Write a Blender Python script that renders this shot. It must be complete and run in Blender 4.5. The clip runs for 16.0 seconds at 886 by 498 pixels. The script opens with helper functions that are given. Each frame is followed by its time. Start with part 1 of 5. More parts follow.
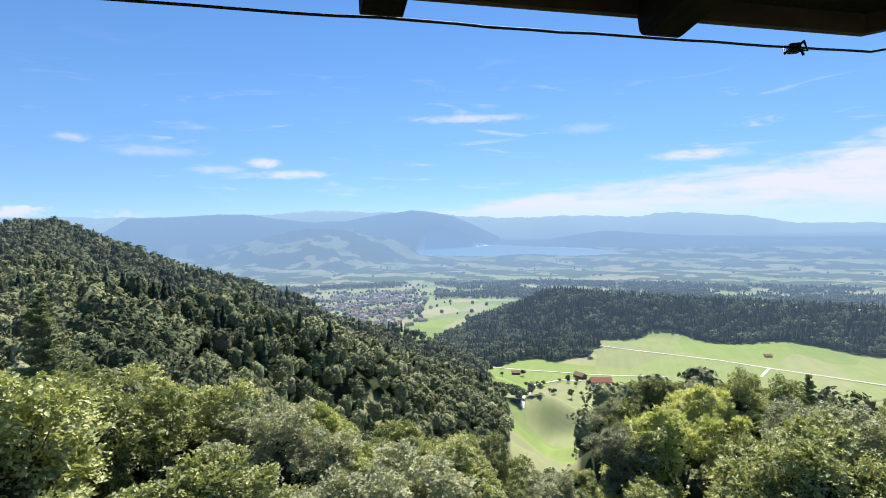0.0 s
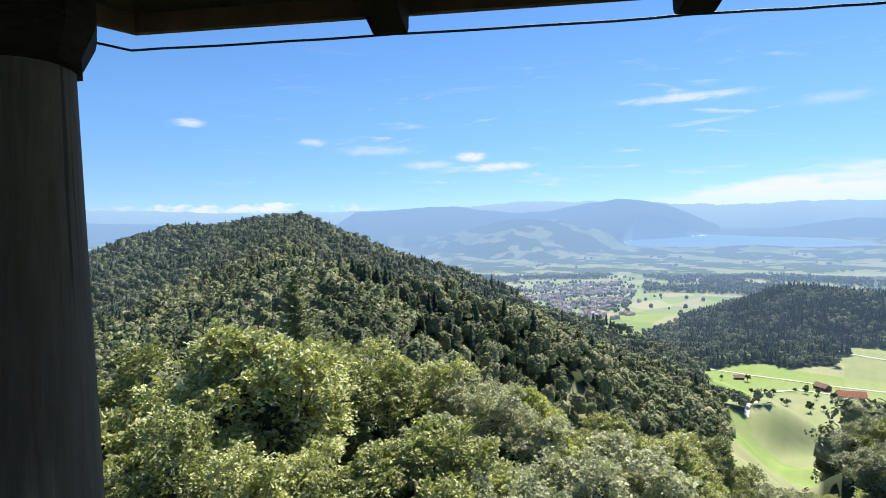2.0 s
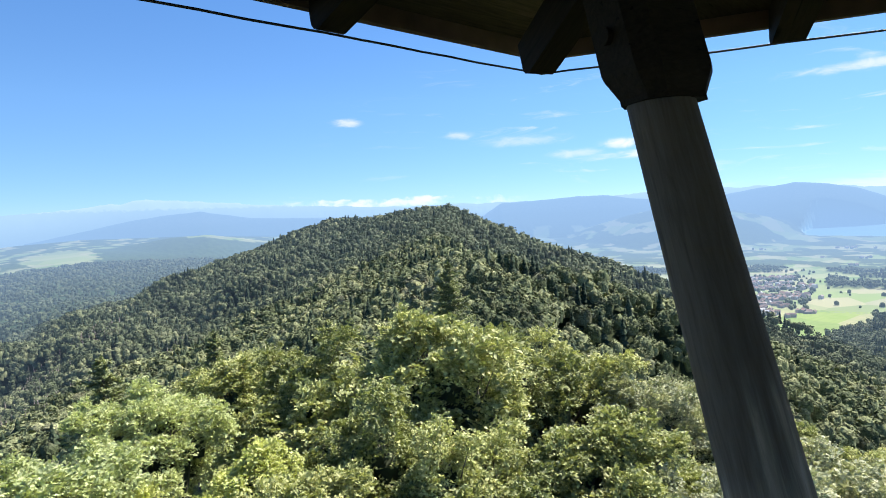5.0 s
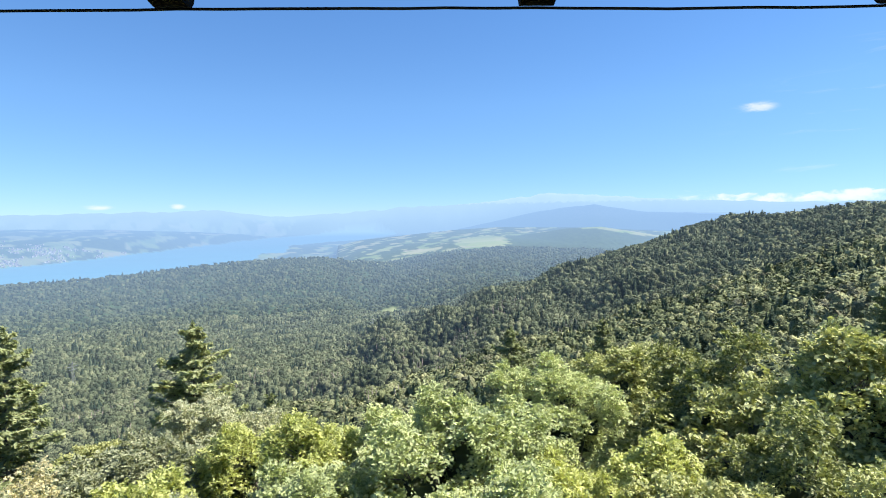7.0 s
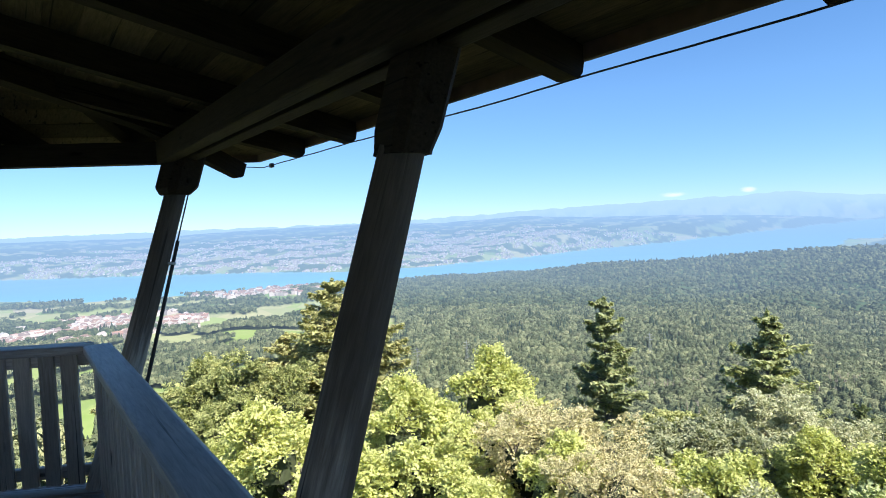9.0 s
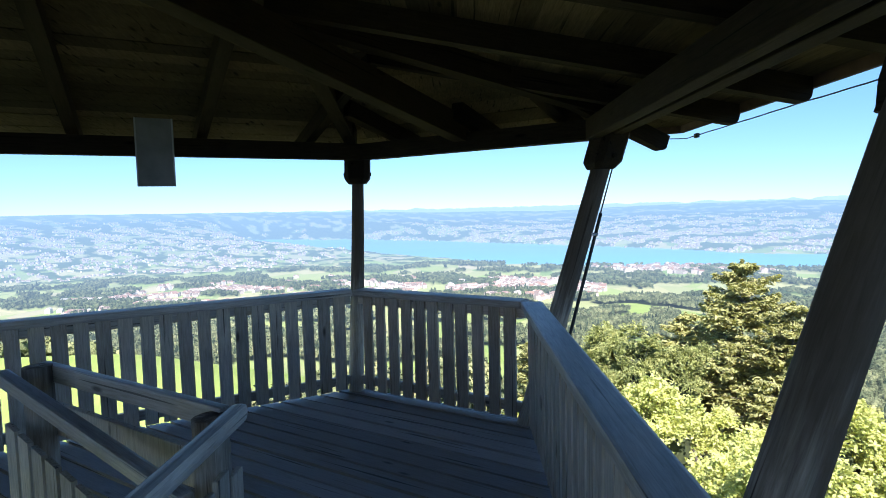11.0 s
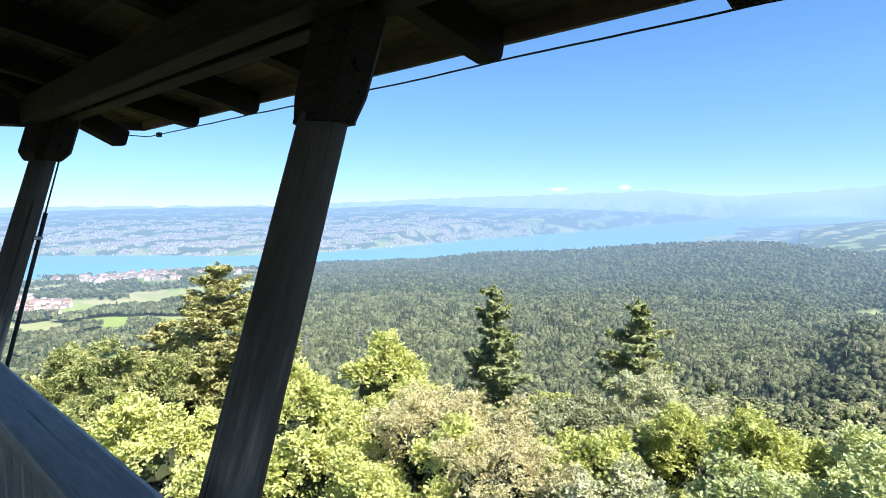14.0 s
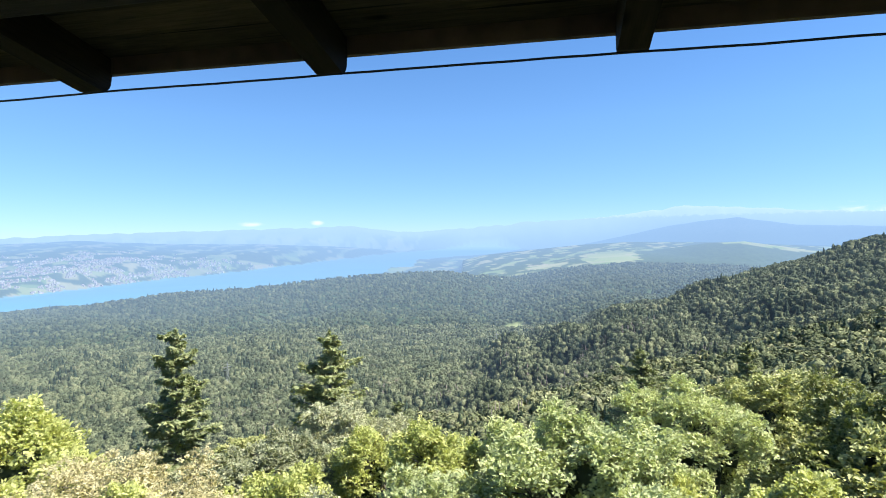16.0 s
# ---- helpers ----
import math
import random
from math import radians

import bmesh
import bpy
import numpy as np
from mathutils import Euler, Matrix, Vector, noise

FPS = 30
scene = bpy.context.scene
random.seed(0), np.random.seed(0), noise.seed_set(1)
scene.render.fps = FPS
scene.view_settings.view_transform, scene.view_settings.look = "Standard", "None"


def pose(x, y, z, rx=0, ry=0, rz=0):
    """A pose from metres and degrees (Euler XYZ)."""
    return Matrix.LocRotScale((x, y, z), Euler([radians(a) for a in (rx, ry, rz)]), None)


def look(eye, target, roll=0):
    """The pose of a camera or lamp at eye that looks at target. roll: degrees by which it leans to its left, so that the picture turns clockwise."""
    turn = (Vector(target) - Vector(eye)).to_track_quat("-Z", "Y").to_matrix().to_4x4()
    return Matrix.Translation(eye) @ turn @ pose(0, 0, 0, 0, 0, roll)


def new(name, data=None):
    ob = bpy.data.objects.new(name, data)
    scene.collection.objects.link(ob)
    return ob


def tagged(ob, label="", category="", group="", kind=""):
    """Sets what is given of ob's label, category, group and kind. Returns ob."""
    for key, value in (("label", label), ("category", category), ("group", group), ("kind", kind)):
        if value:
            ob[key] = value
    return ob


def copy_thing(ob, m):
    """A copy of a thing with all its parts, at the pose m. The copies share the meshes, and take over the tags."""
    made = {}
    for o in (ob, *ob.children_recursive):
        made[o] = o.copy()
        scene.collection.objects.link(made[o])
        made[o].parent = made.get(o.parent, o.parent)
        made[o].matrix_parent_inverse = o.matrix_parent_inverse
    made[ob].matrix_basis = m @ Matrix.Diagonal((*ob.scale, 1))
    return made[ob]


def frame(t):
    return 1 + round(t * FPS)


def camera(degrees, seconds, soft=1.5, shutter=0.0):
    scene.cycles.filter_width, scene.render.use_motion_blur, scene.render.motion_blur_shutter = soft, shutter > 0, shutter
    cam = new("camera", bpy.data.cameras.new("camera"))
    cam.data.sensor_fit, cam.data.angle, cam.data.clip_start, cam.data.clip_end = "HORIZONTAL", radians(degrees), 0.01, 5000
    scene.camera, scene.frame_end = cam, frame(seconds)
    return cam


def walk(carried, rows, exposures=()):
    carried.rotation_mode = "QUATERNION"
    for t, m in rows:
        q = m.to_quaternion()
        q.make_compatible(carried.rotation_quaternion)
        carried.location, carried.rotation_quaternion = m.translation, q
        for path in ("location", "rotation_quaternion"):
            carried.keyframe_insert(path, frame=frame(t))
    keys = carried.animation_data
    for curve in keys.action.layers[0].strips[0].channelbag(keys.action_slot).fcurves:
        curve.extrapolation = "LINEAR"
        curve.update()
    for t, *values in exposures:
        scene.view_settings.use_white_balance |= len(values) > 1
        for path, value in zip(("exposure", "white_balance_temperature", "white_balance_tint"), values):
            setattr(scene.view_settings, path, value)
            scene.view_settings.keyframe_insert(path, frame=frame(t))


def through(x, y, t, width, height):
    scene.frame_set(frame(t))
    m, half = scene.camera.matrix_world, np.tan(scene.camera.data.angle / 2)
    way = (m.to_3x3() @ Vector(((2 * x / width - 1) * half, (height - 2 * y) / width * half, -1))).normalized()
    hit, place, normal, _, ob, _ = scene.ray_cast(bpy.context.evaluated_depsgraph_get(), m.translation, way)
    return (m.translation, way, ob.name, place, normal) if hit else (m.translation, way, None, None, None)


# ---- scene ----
cam = camera(76.17, 16.0, 0.95)
PATH = [
    (0, look((0.164, 1.963, 1.655), (-2.632, 11.557, 1.300), -0.96)),
    (0.5, look((0.123, 1.900, 1.646), (-3.628, 11.162, 1.264), -1.07)),
    (1, look((0.071, 1.832, 1.642), (-4.580, 10.675, 1.229), -1.10)),
    (1.5, look((0.018, 1.586, 1.621), (-5.416, 9.969, 1.184), -1.25)),
    (2, look((0.025, 1.536, 1.603), (-5.937, 9.552, 1.153), -1.56)),
    (2.5, look((-0.026, 1.435, 1.611), (-6.357, 9.164, 1.183), -2.13)),
    (3, look((-0.127, 1.192, 1.628), (-6.713, 8.707, 1.230), -2.77)),
    (3.2, look((-0.158, 1.135, 1.631), (-6.836, 8.569, 1.243), -2.96)),
    (4.2, look((-0.251, 0.856, 1.626), (-7.533, 7.695, 1.190), -2.90)),
    (5.3, look((-0.352, 0.550, 1.621), (-8.537, 6.269, 1.073), -2.00)),
    (5.5, look((-0.358, 0.423, 1.624), (-8.865, 5.650, 1.065), -1.69)),
    (6, look((-0.313, 0.243, 1.614), (-9.477, 4.208, 1.074), -1.21)),
    (6.5, look((-0.366, 0.245, 1.618), (-10.105, 2.457, 1.120), -0.87)),
    (7, look((-0.337, 0.296, 1.619), (-10.326, 0.402, 1.155), -0.57)),
    (7.5, look((-0.245, 0.261, 1.631), (-9.968, -2.027, 1.150), -0.52)),
    (8, look((-0.242, 0.177, 1.654), (-9.219, -4.199, 1.139), -1.04)),
    (8.5, look((-0.194, 0.150, 1.665), (-7.875, -6.231, 1.131), -1.66)),
    (9, look((-0.119, 0.151, 1.662), (-6.143, -7.816, 1.169), -2.33)),
    (9.5, look((-0.058, 0.138, 1.668), (-4.264, -8.923, 1.197), -2.60)),
    (10, look((-0.019, 0.136, 1.654), (-2.356, -9.575, 1.170), -2.20)),
    (10.2, look((-0.028, 0.086, 1.658), (-1.814, -9.739, 1.147), -1.76)),
    (11.3, look((0.008, 0.076, 1.660), (0.616, -9.875, 0.875), -1.60)),
    (12.3, look((0.040, 0.066, 1.662), (0.388, -9.881, 0.695), -1.00)),
    (12.5, look((0.047, 0.064, 1.662), (-0.481, -9.873, 0.671), -0.89)),
    (13, look((0.023, 0.106, 1.631), (-2.631, -9.489, 0.686), -0.48)),
    (13.5, look((-0.006, 0.065, 1.619), (-5.261, -8.402, 0.784), -0.67)),
    (14, look((-0.078, 0.073, 1.632), (-7.466, -6.623, 0.872), -0.25)),
    (14.5, look((-0.062, 0.247, 1.623), (-8.837, -4.508, 0.995), -0.37)),
    (15, look((-0.084, 0.333, 1.631), (-9.488, -3.035, 1.147), -0.39)),
    (15.5, look((-0.089, 0.368, 1.644), (-9.753, -2.177, 1.299), -0.64)),
    (16, look((-0.097, 0.354, 1.637), (-9.880, -1.711, 1.458), -0.65)),
]
EXPOSURES = [(0, 0.9, 6400, 11), (1.5, 0.98, 6400, 11), (3, 1.15, 6400, 11), (5.5, 1.2, 6400, 10), (8.5, 1.24, 6400, 10), (10, 1.4, 6400, 10), (12.4, 1.6, 6250, 10), (13, 1.56, 6250, 10), (14, 1.42, 6400, 10), (16, 1.28, 6400, 10)]
walk(cam, PATH, EXPOSURES)

# ---- world, sun and exposure ----
SUN_YAW, SUN_UP = 2.0, 53.0          # the sun stands over the western valley
world = bpy.data.worlds.new("world")
scene.world = world
world.use_nodes = True
wn, wl = world.node_tree.nodes, world.node_tree.links
wbg = wn["Background"]
sky = wn.new("ShaderNodeTexSky")
sky.sky_type = "NISHITA"
sky.sun_disc = False
sky.sun_elevation = radians(SUN_UP)
sky.sun_rotation = radians(-SUN_YAW)
sky.altitude, sky.air_density, sky.dust_density, sky.ozone_density = 900, 0.78, 0.05, 4.5
wbg.inputs["Strength"].default_value = 0.103

# thin cloud, told by bearing and height over the horizon in degrees
def wmath(op, a, b=0.0, clamp=False):
    n = wn.new("ShaderNodeMath"); n.operation, n.use_clamp = op, clamp
    for sock, v in zip(n.inputs, (a, b)):
        if isinstance(v, (int, float)):
            sock.default_value = v
        else:
            wl.new(v, sock)
    return n.outputs[0]


def wstep(v, lo, hi, out=1.0):
    """Rises smoothly from 0 at lo to out at hi."""
    n = wn.new("ShaderNodeMapRange"); n.interpolation_type = "SMOOTHSTEP"
    n.inputs["From Min"].default_value, n.inputs["From Max"].default_value, n.inputs["To Max"].default_value = lo, hi, out
    wl.new(v, n.inputs["Value"])
    return n.outputs[0]


def wnoise(wide, high, detail, seed, twist=0.4):
    c = wn.new("ShaderNodeCombineXYZ"); c.inputs[2].default_value = seed
    wl.new(wmath("DIVIDE", sky_yaw, wide), c.inputs[0]); wl.new(wmath("DIVIDE", sky_up, high), c.inputs[1])
    n = wn.new("ShaderNodeTexNoise")
    for key, v in (("Scale", 1.0), ("Detail", detail), ("Roughness", 0.58), ("Distortion", twist)):
        n.inputs[key].default_value = v
    wl.new(c.outputs[0], n.inputs["Vector"])
    return n.outputs["Fac"]


wtc = wn.new("ShaderNodeTexCoord")
wsep = wn.new("ShaderNodeSeparateXYZ"); wl.new(wtc.outputs["Generated"], wsep.inputs[0])
sky_yaw = wmath("MULTIPLY", wmath("ARCTAN2", wmath("MULTIPLY", wsep.outputs["X"], -1.0), wsep.outputs["Y"]), 57.2958)
sky_up = wmath("MULTIPLY", wmath("ARCSINE", wsep.outputs["Z"]), 57.2958)
# a broad veil low over the west, its upper edge climbing towards the north
edge = wmath("ADD", wmath("MULTIPLY", wmath("SUBTRACT", 31.0, sky_yaw), 0.115), wmath("MULTIPLY", wmath("SUBTRACT", wnoise(11.0, 2.2, 6.0, 3.1), 0.36), 7.0))
veil = wmath("MULTIPLY", wstep(wmath("SUBTRACT", edge, sky_up), -0.3, 1.5), wstep(sky_yaw, 38.0, 24.0))
veil = wmath("MULTIPLY", veil, wmath("MULTIPLY", wstep(sky_yaw, -80.0, -45.0), wstep(sky_up, -0.6, 3.0)))
veil = wmath("MULTIPLY", veil, wstep(wnoise(9.0, 1.6, 5.0, 7.7), 0.18, 0.55, 0.95))
# faint wisps higher up
wisp = wmath("MULTIPLY", wstep(wnoise(8.0, 1.1, 8.0, 1.3, 0.8), 0.56, 0.78, 0.55), wmath("MULTIPLY", wstep(sky_up, 19.0, 8.0), wstep(sky_up, 1.5, 5.0)))
wisp = wmath("MULTIPLY", wisp, wmath("MULTIPLY", wstep(sky_yaw, 66.0, 40.0), wstep(sky_yaw, -80.0, -40.0)))
cloud = wmath("MAXIMUM", veil, wisp)
# heaped clouds over the mountains, low in the south-west
heap = wmath("ADD", 1.1, wmath("MULTIPLY", wnoise(2.6, 1.0, 6.0, 5.5), 2.6))
heap = wmath("MULTIPLY", wstep(wmath("SUBTRACT", heap, sky_up), 0.0, 0.35), wmath("MULTIPLY", wstep(sky_up, 0.9, 1.9), wmath("MULTIPLY", wstep(sky_yaw, 42.0, 47.0), wstep(sky_yaw, 70.0, 62.0))))
cloud = wmath("MAXIMUM", cloud, wmath("MULTIPLY", heap, wstep(wnoise(3.2, 3.0, 4.0, 2.2), 0.40, 0.62, 0.85)))
# single streaks: bearing, height, half width, half height, strength
ragged = wnoise(2.2, 0.7, 7.0, 9.1, 0.9)
for b0, u0, wb, wu, amount in ((33.6, 6.6, 1.9, 0.6, 0.95), (30.8, 5.5, 4.0, 0.5, 0.85), (38.0, 5.9, 3.0, 0.5, 0.5), (13.5, 10.9, 6.5, 0.5, 0.7), (2.0, 9.5, 3.5, 0.6, 0.3), (-8.0, 6.4, 4.5, 0.6, 0.9), (-23.0, 7.0, 3.0, 0.7, 0.9), (49.3, 8.2, 1.6, 0.5, 0.6), (43.0, 7.4, 5.0, 0.6, 0.4), (60.3, 9.8, 1.6, 0.5, 0.75), (120.6, 1.6, 1.3, 0.25, 0.7), (114.4, 1.7, 0.7, 0.3, 0.8)):
    du = wmath("POWER", wmath("ABSOLUTE", wmath("DIVIDE", wmath("SUBTRACT", sky_up, u0), wu)), 2.0)
    db = wmath("POWER", wmath("ABSOLUTE", wmath("DIVIDE", wmath("SUBTRACT", sky_yaw, b0), wb)), 2.0)
    g = wmath("EXPONENT", wmath("MULTIPLY", wmath("ADD", du, db), -1.0))
    cloud = wmath("MAXIMUM", cloud, wmath("MULTIPLY", wstep(wmath("ADD", g, wmath("MULTIPLY", wmath("SUBTRACT", ragged, 0.5), 1.5)), 0.15, 1.25), wmath("MULTIPLY", wstep(g, 0.02, 0.7), amount)))
wmix = wn.new("ShaderNodeMixRGB")
wmix.inputs["Color2"].default_value = (4.55, 4.6, 5.1, 1)
wl.new(cloud, wmix.inputs["Fac"])
wgam = wn.new("ShaderNodeGamma"); wgam.inputs["Gamma"].default_value = 0.79     # evens the sky out towards the horizon
wl.new(sky.outputs[0], wgam.inputs["Color"])
# the summer haze takes the white glare off the horizon
whaze = wn.new("ShaderNodeValToRGB")
while len(whaze.color_ramp.elements) < 4:
    whaze.color_ramp.elements.new(0.5)
for e, (q, v) in zip(whaze.color_ramp.elements, ((0.0, (0.62, 0.79, 0.98)), (0.08, (0.64, 0.85, 1.04)), (0.2, (0.68, 0.95, 1.16)), (0.42, (0.57, 0.91, 1.24)))):
    e.position, e.color = q, (*v, 1)
wl.new(wsep.outputs["Z"], whaze.inputs[0])
wtint = wn.new("ShaderNodeMixRGB"); wtint.blend_type = "MULTIPLY"; wtint.inputs["Fac"].default_value = 1.0
wl.new(wgam.outputs[0], wtint.inputs["Color1"]); wl.new(whaze.outputs[0], wtint.inputs["Color2"]); wl.new(wtint.outputs[0], wmix.inputs["Color1"])
wl.new(wmix.outputs[0], wbg.inputs["Color"])

sun = new("sun", bpy.data.lights.new("sun", "SUN"))
sun.data.energy, sun.data.angle, sun.data.color = 5.0, radians(0.55), (1.0, 0.95, 0.86)
_s = Vector((-math.sin(radians(SUN_YAW)) * math.cos(radians(SUN_UP)), math.cos(radians(SUN_YAW)) * math.cos(radians(SUN_UP)), math.sin(radians(SUN_UP))))
sun.matrix_world = look(_s * 100, (0, 0, 0))

# ---- materials ----
def material(name):
    m = bpy.data.materials.new(name)
    m.use_nodes = True
    return m, m.node_tree.nodes, m.node_tree.links, m.node_tree.nodes["Principled BSDF"]


def ramp(nodes, links, fac, stops):
    r = nodes.new("ShaderNodeValToRGB")
    e = r.color_ramp.elements
    while len(e) < len(stops):
        e.new(0.5)
    for k, (at, c) in enumerate(stops):
        e[k].position, e[k].color = at, (*c, 1)
    links.new(fac, r.inputs[0])
    return r.outputs[0]


def mix(nodes, links, fac, a, b, blend="MIX"):
    n = nodes.new("ShaderNodeMixRGB")
    n.blend_type = blend
    for sock, v in zip((n.inputs["Fac"], n.inputs["Color1"], n.inputs["Color2"]), (fac, a, b)):
        if isinstance(v, bpy.types.NodeSocket):
            links.new(v, sock)
        else:
            sock.default_value = v if isinstance(v, (int, float)) else (*v, 1)
    return n.outputs[0]


def tex(nodes, links, kind, vector, scale, **values):
    n = nodes.new(kind)
    n.inputs["Scale"].default_value = scale
    for key, v in values.items():
        n.inputs[key].default_value = v
    if vector is not None:
        links.new(vector, n.inputs["Vector"])
    return n


def mapped(nodes, links, value, lo, hi):
    m = nodes.new("ShaderNodeMapRange"); m.interpolation_type = "SMOOTHSTEP"
    m.inputs["From Min"].default_value, m.inputs["From Max"].default_value = lo, hi
    links.new(value, m.inputs["Value"])
    return m.outputs[0]


def stretched(nodes, links, coord, scale):
    m = nodes.new("ShaderNodeMapping")
    m.inputs["Scale"].default_value = scale
    links.new(coord, m.inputs["Vector"])
    return m.outputs[0]


def weathered_wood(name, dark, light, along, gloss=0.75, weather=0.5, island=False, brown=None):
    """Grey, silvered timber: grain drawn out along one local axis, knots, stains, a few cracks."""
    m, n, l, b = material(name)
    co = n.new("ShaderNodeTexCoord").outputs["Object"]
    info = n.new("ShaderNodeObjectInfo")
    add = n.new("ShaderNodeVectorMath"); add.operation = "ADD"
    l.new(co, add.inputs[0])
    sc = n.new("ShaderNodeVectorMath"); sc.operation = "SCALE"
    sc.inputs[0].default_value = (7.3, 5.1, 9.7)
    l.new(info.outputs["Random"], sc.inputs["Scale"])
    l.new(sc.outputs[0], add.inputs[1])
    shape = {"x": (1.0, 14, 14), "y": (14, 1.0, 14), "z": (14, 14, 1.0)}[along]
    v = stretched(n, l, add.outputs[0], shape)
    grain = tex(n, l, "ShaderNodeTexNoise", v, 6.0, Detail=8.0, Roughness=0.7, Distortion=0.6)
    stain = tex(n, l, "ShaderNodeTexNoise", add.outputs[0], 1.7, Detail=4.0, Roughness=0.6)
    knot = tex(n, l, "ShaderNodeTexVoronoi", stretched(n, l, add.outputs[0], {"x": (1.5, 5, 5), "y": (5, 1.5, 5), "z": (5, 5, 1.5)}[along]), 1.4)
    c = ramp(n, l, grain.outputs["Fac"], [(0.25, dark), (0.5, [0.5 * (p + q) for p, q in zip(dark, light)]), (0.78, light)])
    c = mix(n, l, ramp(n, l, stain.outputs["Fac"], [(0.35, (0, 0, 0)), (0.7, (weather,) * 3)]), c, [p * 0.5 for p in dark])
    c = mix(n, l, ramp(n, l, knot.outputs["Distance"], [(0.05, (0.95, 0.95, 0.95)), (0.12, (0, 0, 0))]), c, [p * 0.3 for p in dark])
    crack = tex(n, l, "ShaderNodeTexNoise", stretched(n, l, add.outputs[0], {"x": (0.35, 22, 22), "y": (22, 0.35, 22), "z": (22, 22, 0.35)}[along]), 2.2, Detail=2.0)
    c = mix(n, l, ramp(n, l, crack.outputs["Fac"], [(0.30, (0.85, 0.85, 0.85)), (0.345, (0, 0, 0))]), c, [p * 0.18 for p in dark])
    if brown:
        # the rain has silvered the foot of the timber; higher up it keeps its brown stain, in runs along the grain,
        # deepened for the shade under the eaves
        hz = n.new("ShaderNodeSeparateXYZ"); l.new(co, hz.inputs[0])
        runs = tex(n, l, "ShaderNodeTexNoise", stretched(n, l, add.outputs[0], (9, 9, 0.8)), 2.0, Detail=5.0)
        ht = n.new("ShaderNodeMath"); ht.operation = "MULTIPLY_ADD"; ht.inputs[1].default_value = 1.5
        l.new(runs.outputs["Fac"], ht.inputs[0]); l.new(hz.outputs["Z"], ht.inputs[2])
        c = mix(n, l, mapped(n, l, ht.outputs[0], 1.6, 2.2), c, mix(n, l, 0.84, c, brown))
    br = n.new("ShaderNodeMapRange"); br.inputs["To Min"].default_value, br.inputs["To Max"].default_value = 0.8, 1.18
    own = n.new("ShaderNodeNewGeometry").outputs["Random Per Island"] if island else info.outputs["Random"]
    if island:
        br.inputs["To Min"].default_value, br.inputs["To Max"].default_value = 0.55, 1.5
    l.new(own, br.inputs["Value"])
    hs = n.new("ShaderNodeHueSaturation")
    l.new(c, hs.inputs["Color"]); l.new(br.outputs[0], hs.inputs["Value"])
    l.new(hs.outputs[0], b.inputs["Base Color"])
    b.inputs["Roughness"].default_value = gloss
    bump = n.new("ShaderNodeBump"); bump.inputs["Strength"].default_value, bump.inputs["Distance"].default_value = 0.35, 0.004
    l.new(grain.outputs["Fac"], bump.inputs["Height"]); l.new(bump.outputs[0], b.inputs["Normal"])
    return m


def plain(name, color, rough=0.5, metal=0.0, spread=0.25, scale=12.0):
    m, n, l, b = material(name)
    co = n.new("ShaderNodeTexCoord").outputs["Object"]
    t = tex(n, l, "ShaderNodeTexNoise", co, scale, Detail=5.0)
    c = ramp(n, l, t.outputs["Fac"], [(0.3, [v * (1 - spread) for v in color]), (0.7, [min(1, v * (1 + spread)) for v in color])])
    l.new(c, b.inputs["Base Color"])
    b.inputs["Roughness"].default_value, b.inputs["Metallic"].default_value = rough, metal
    return m


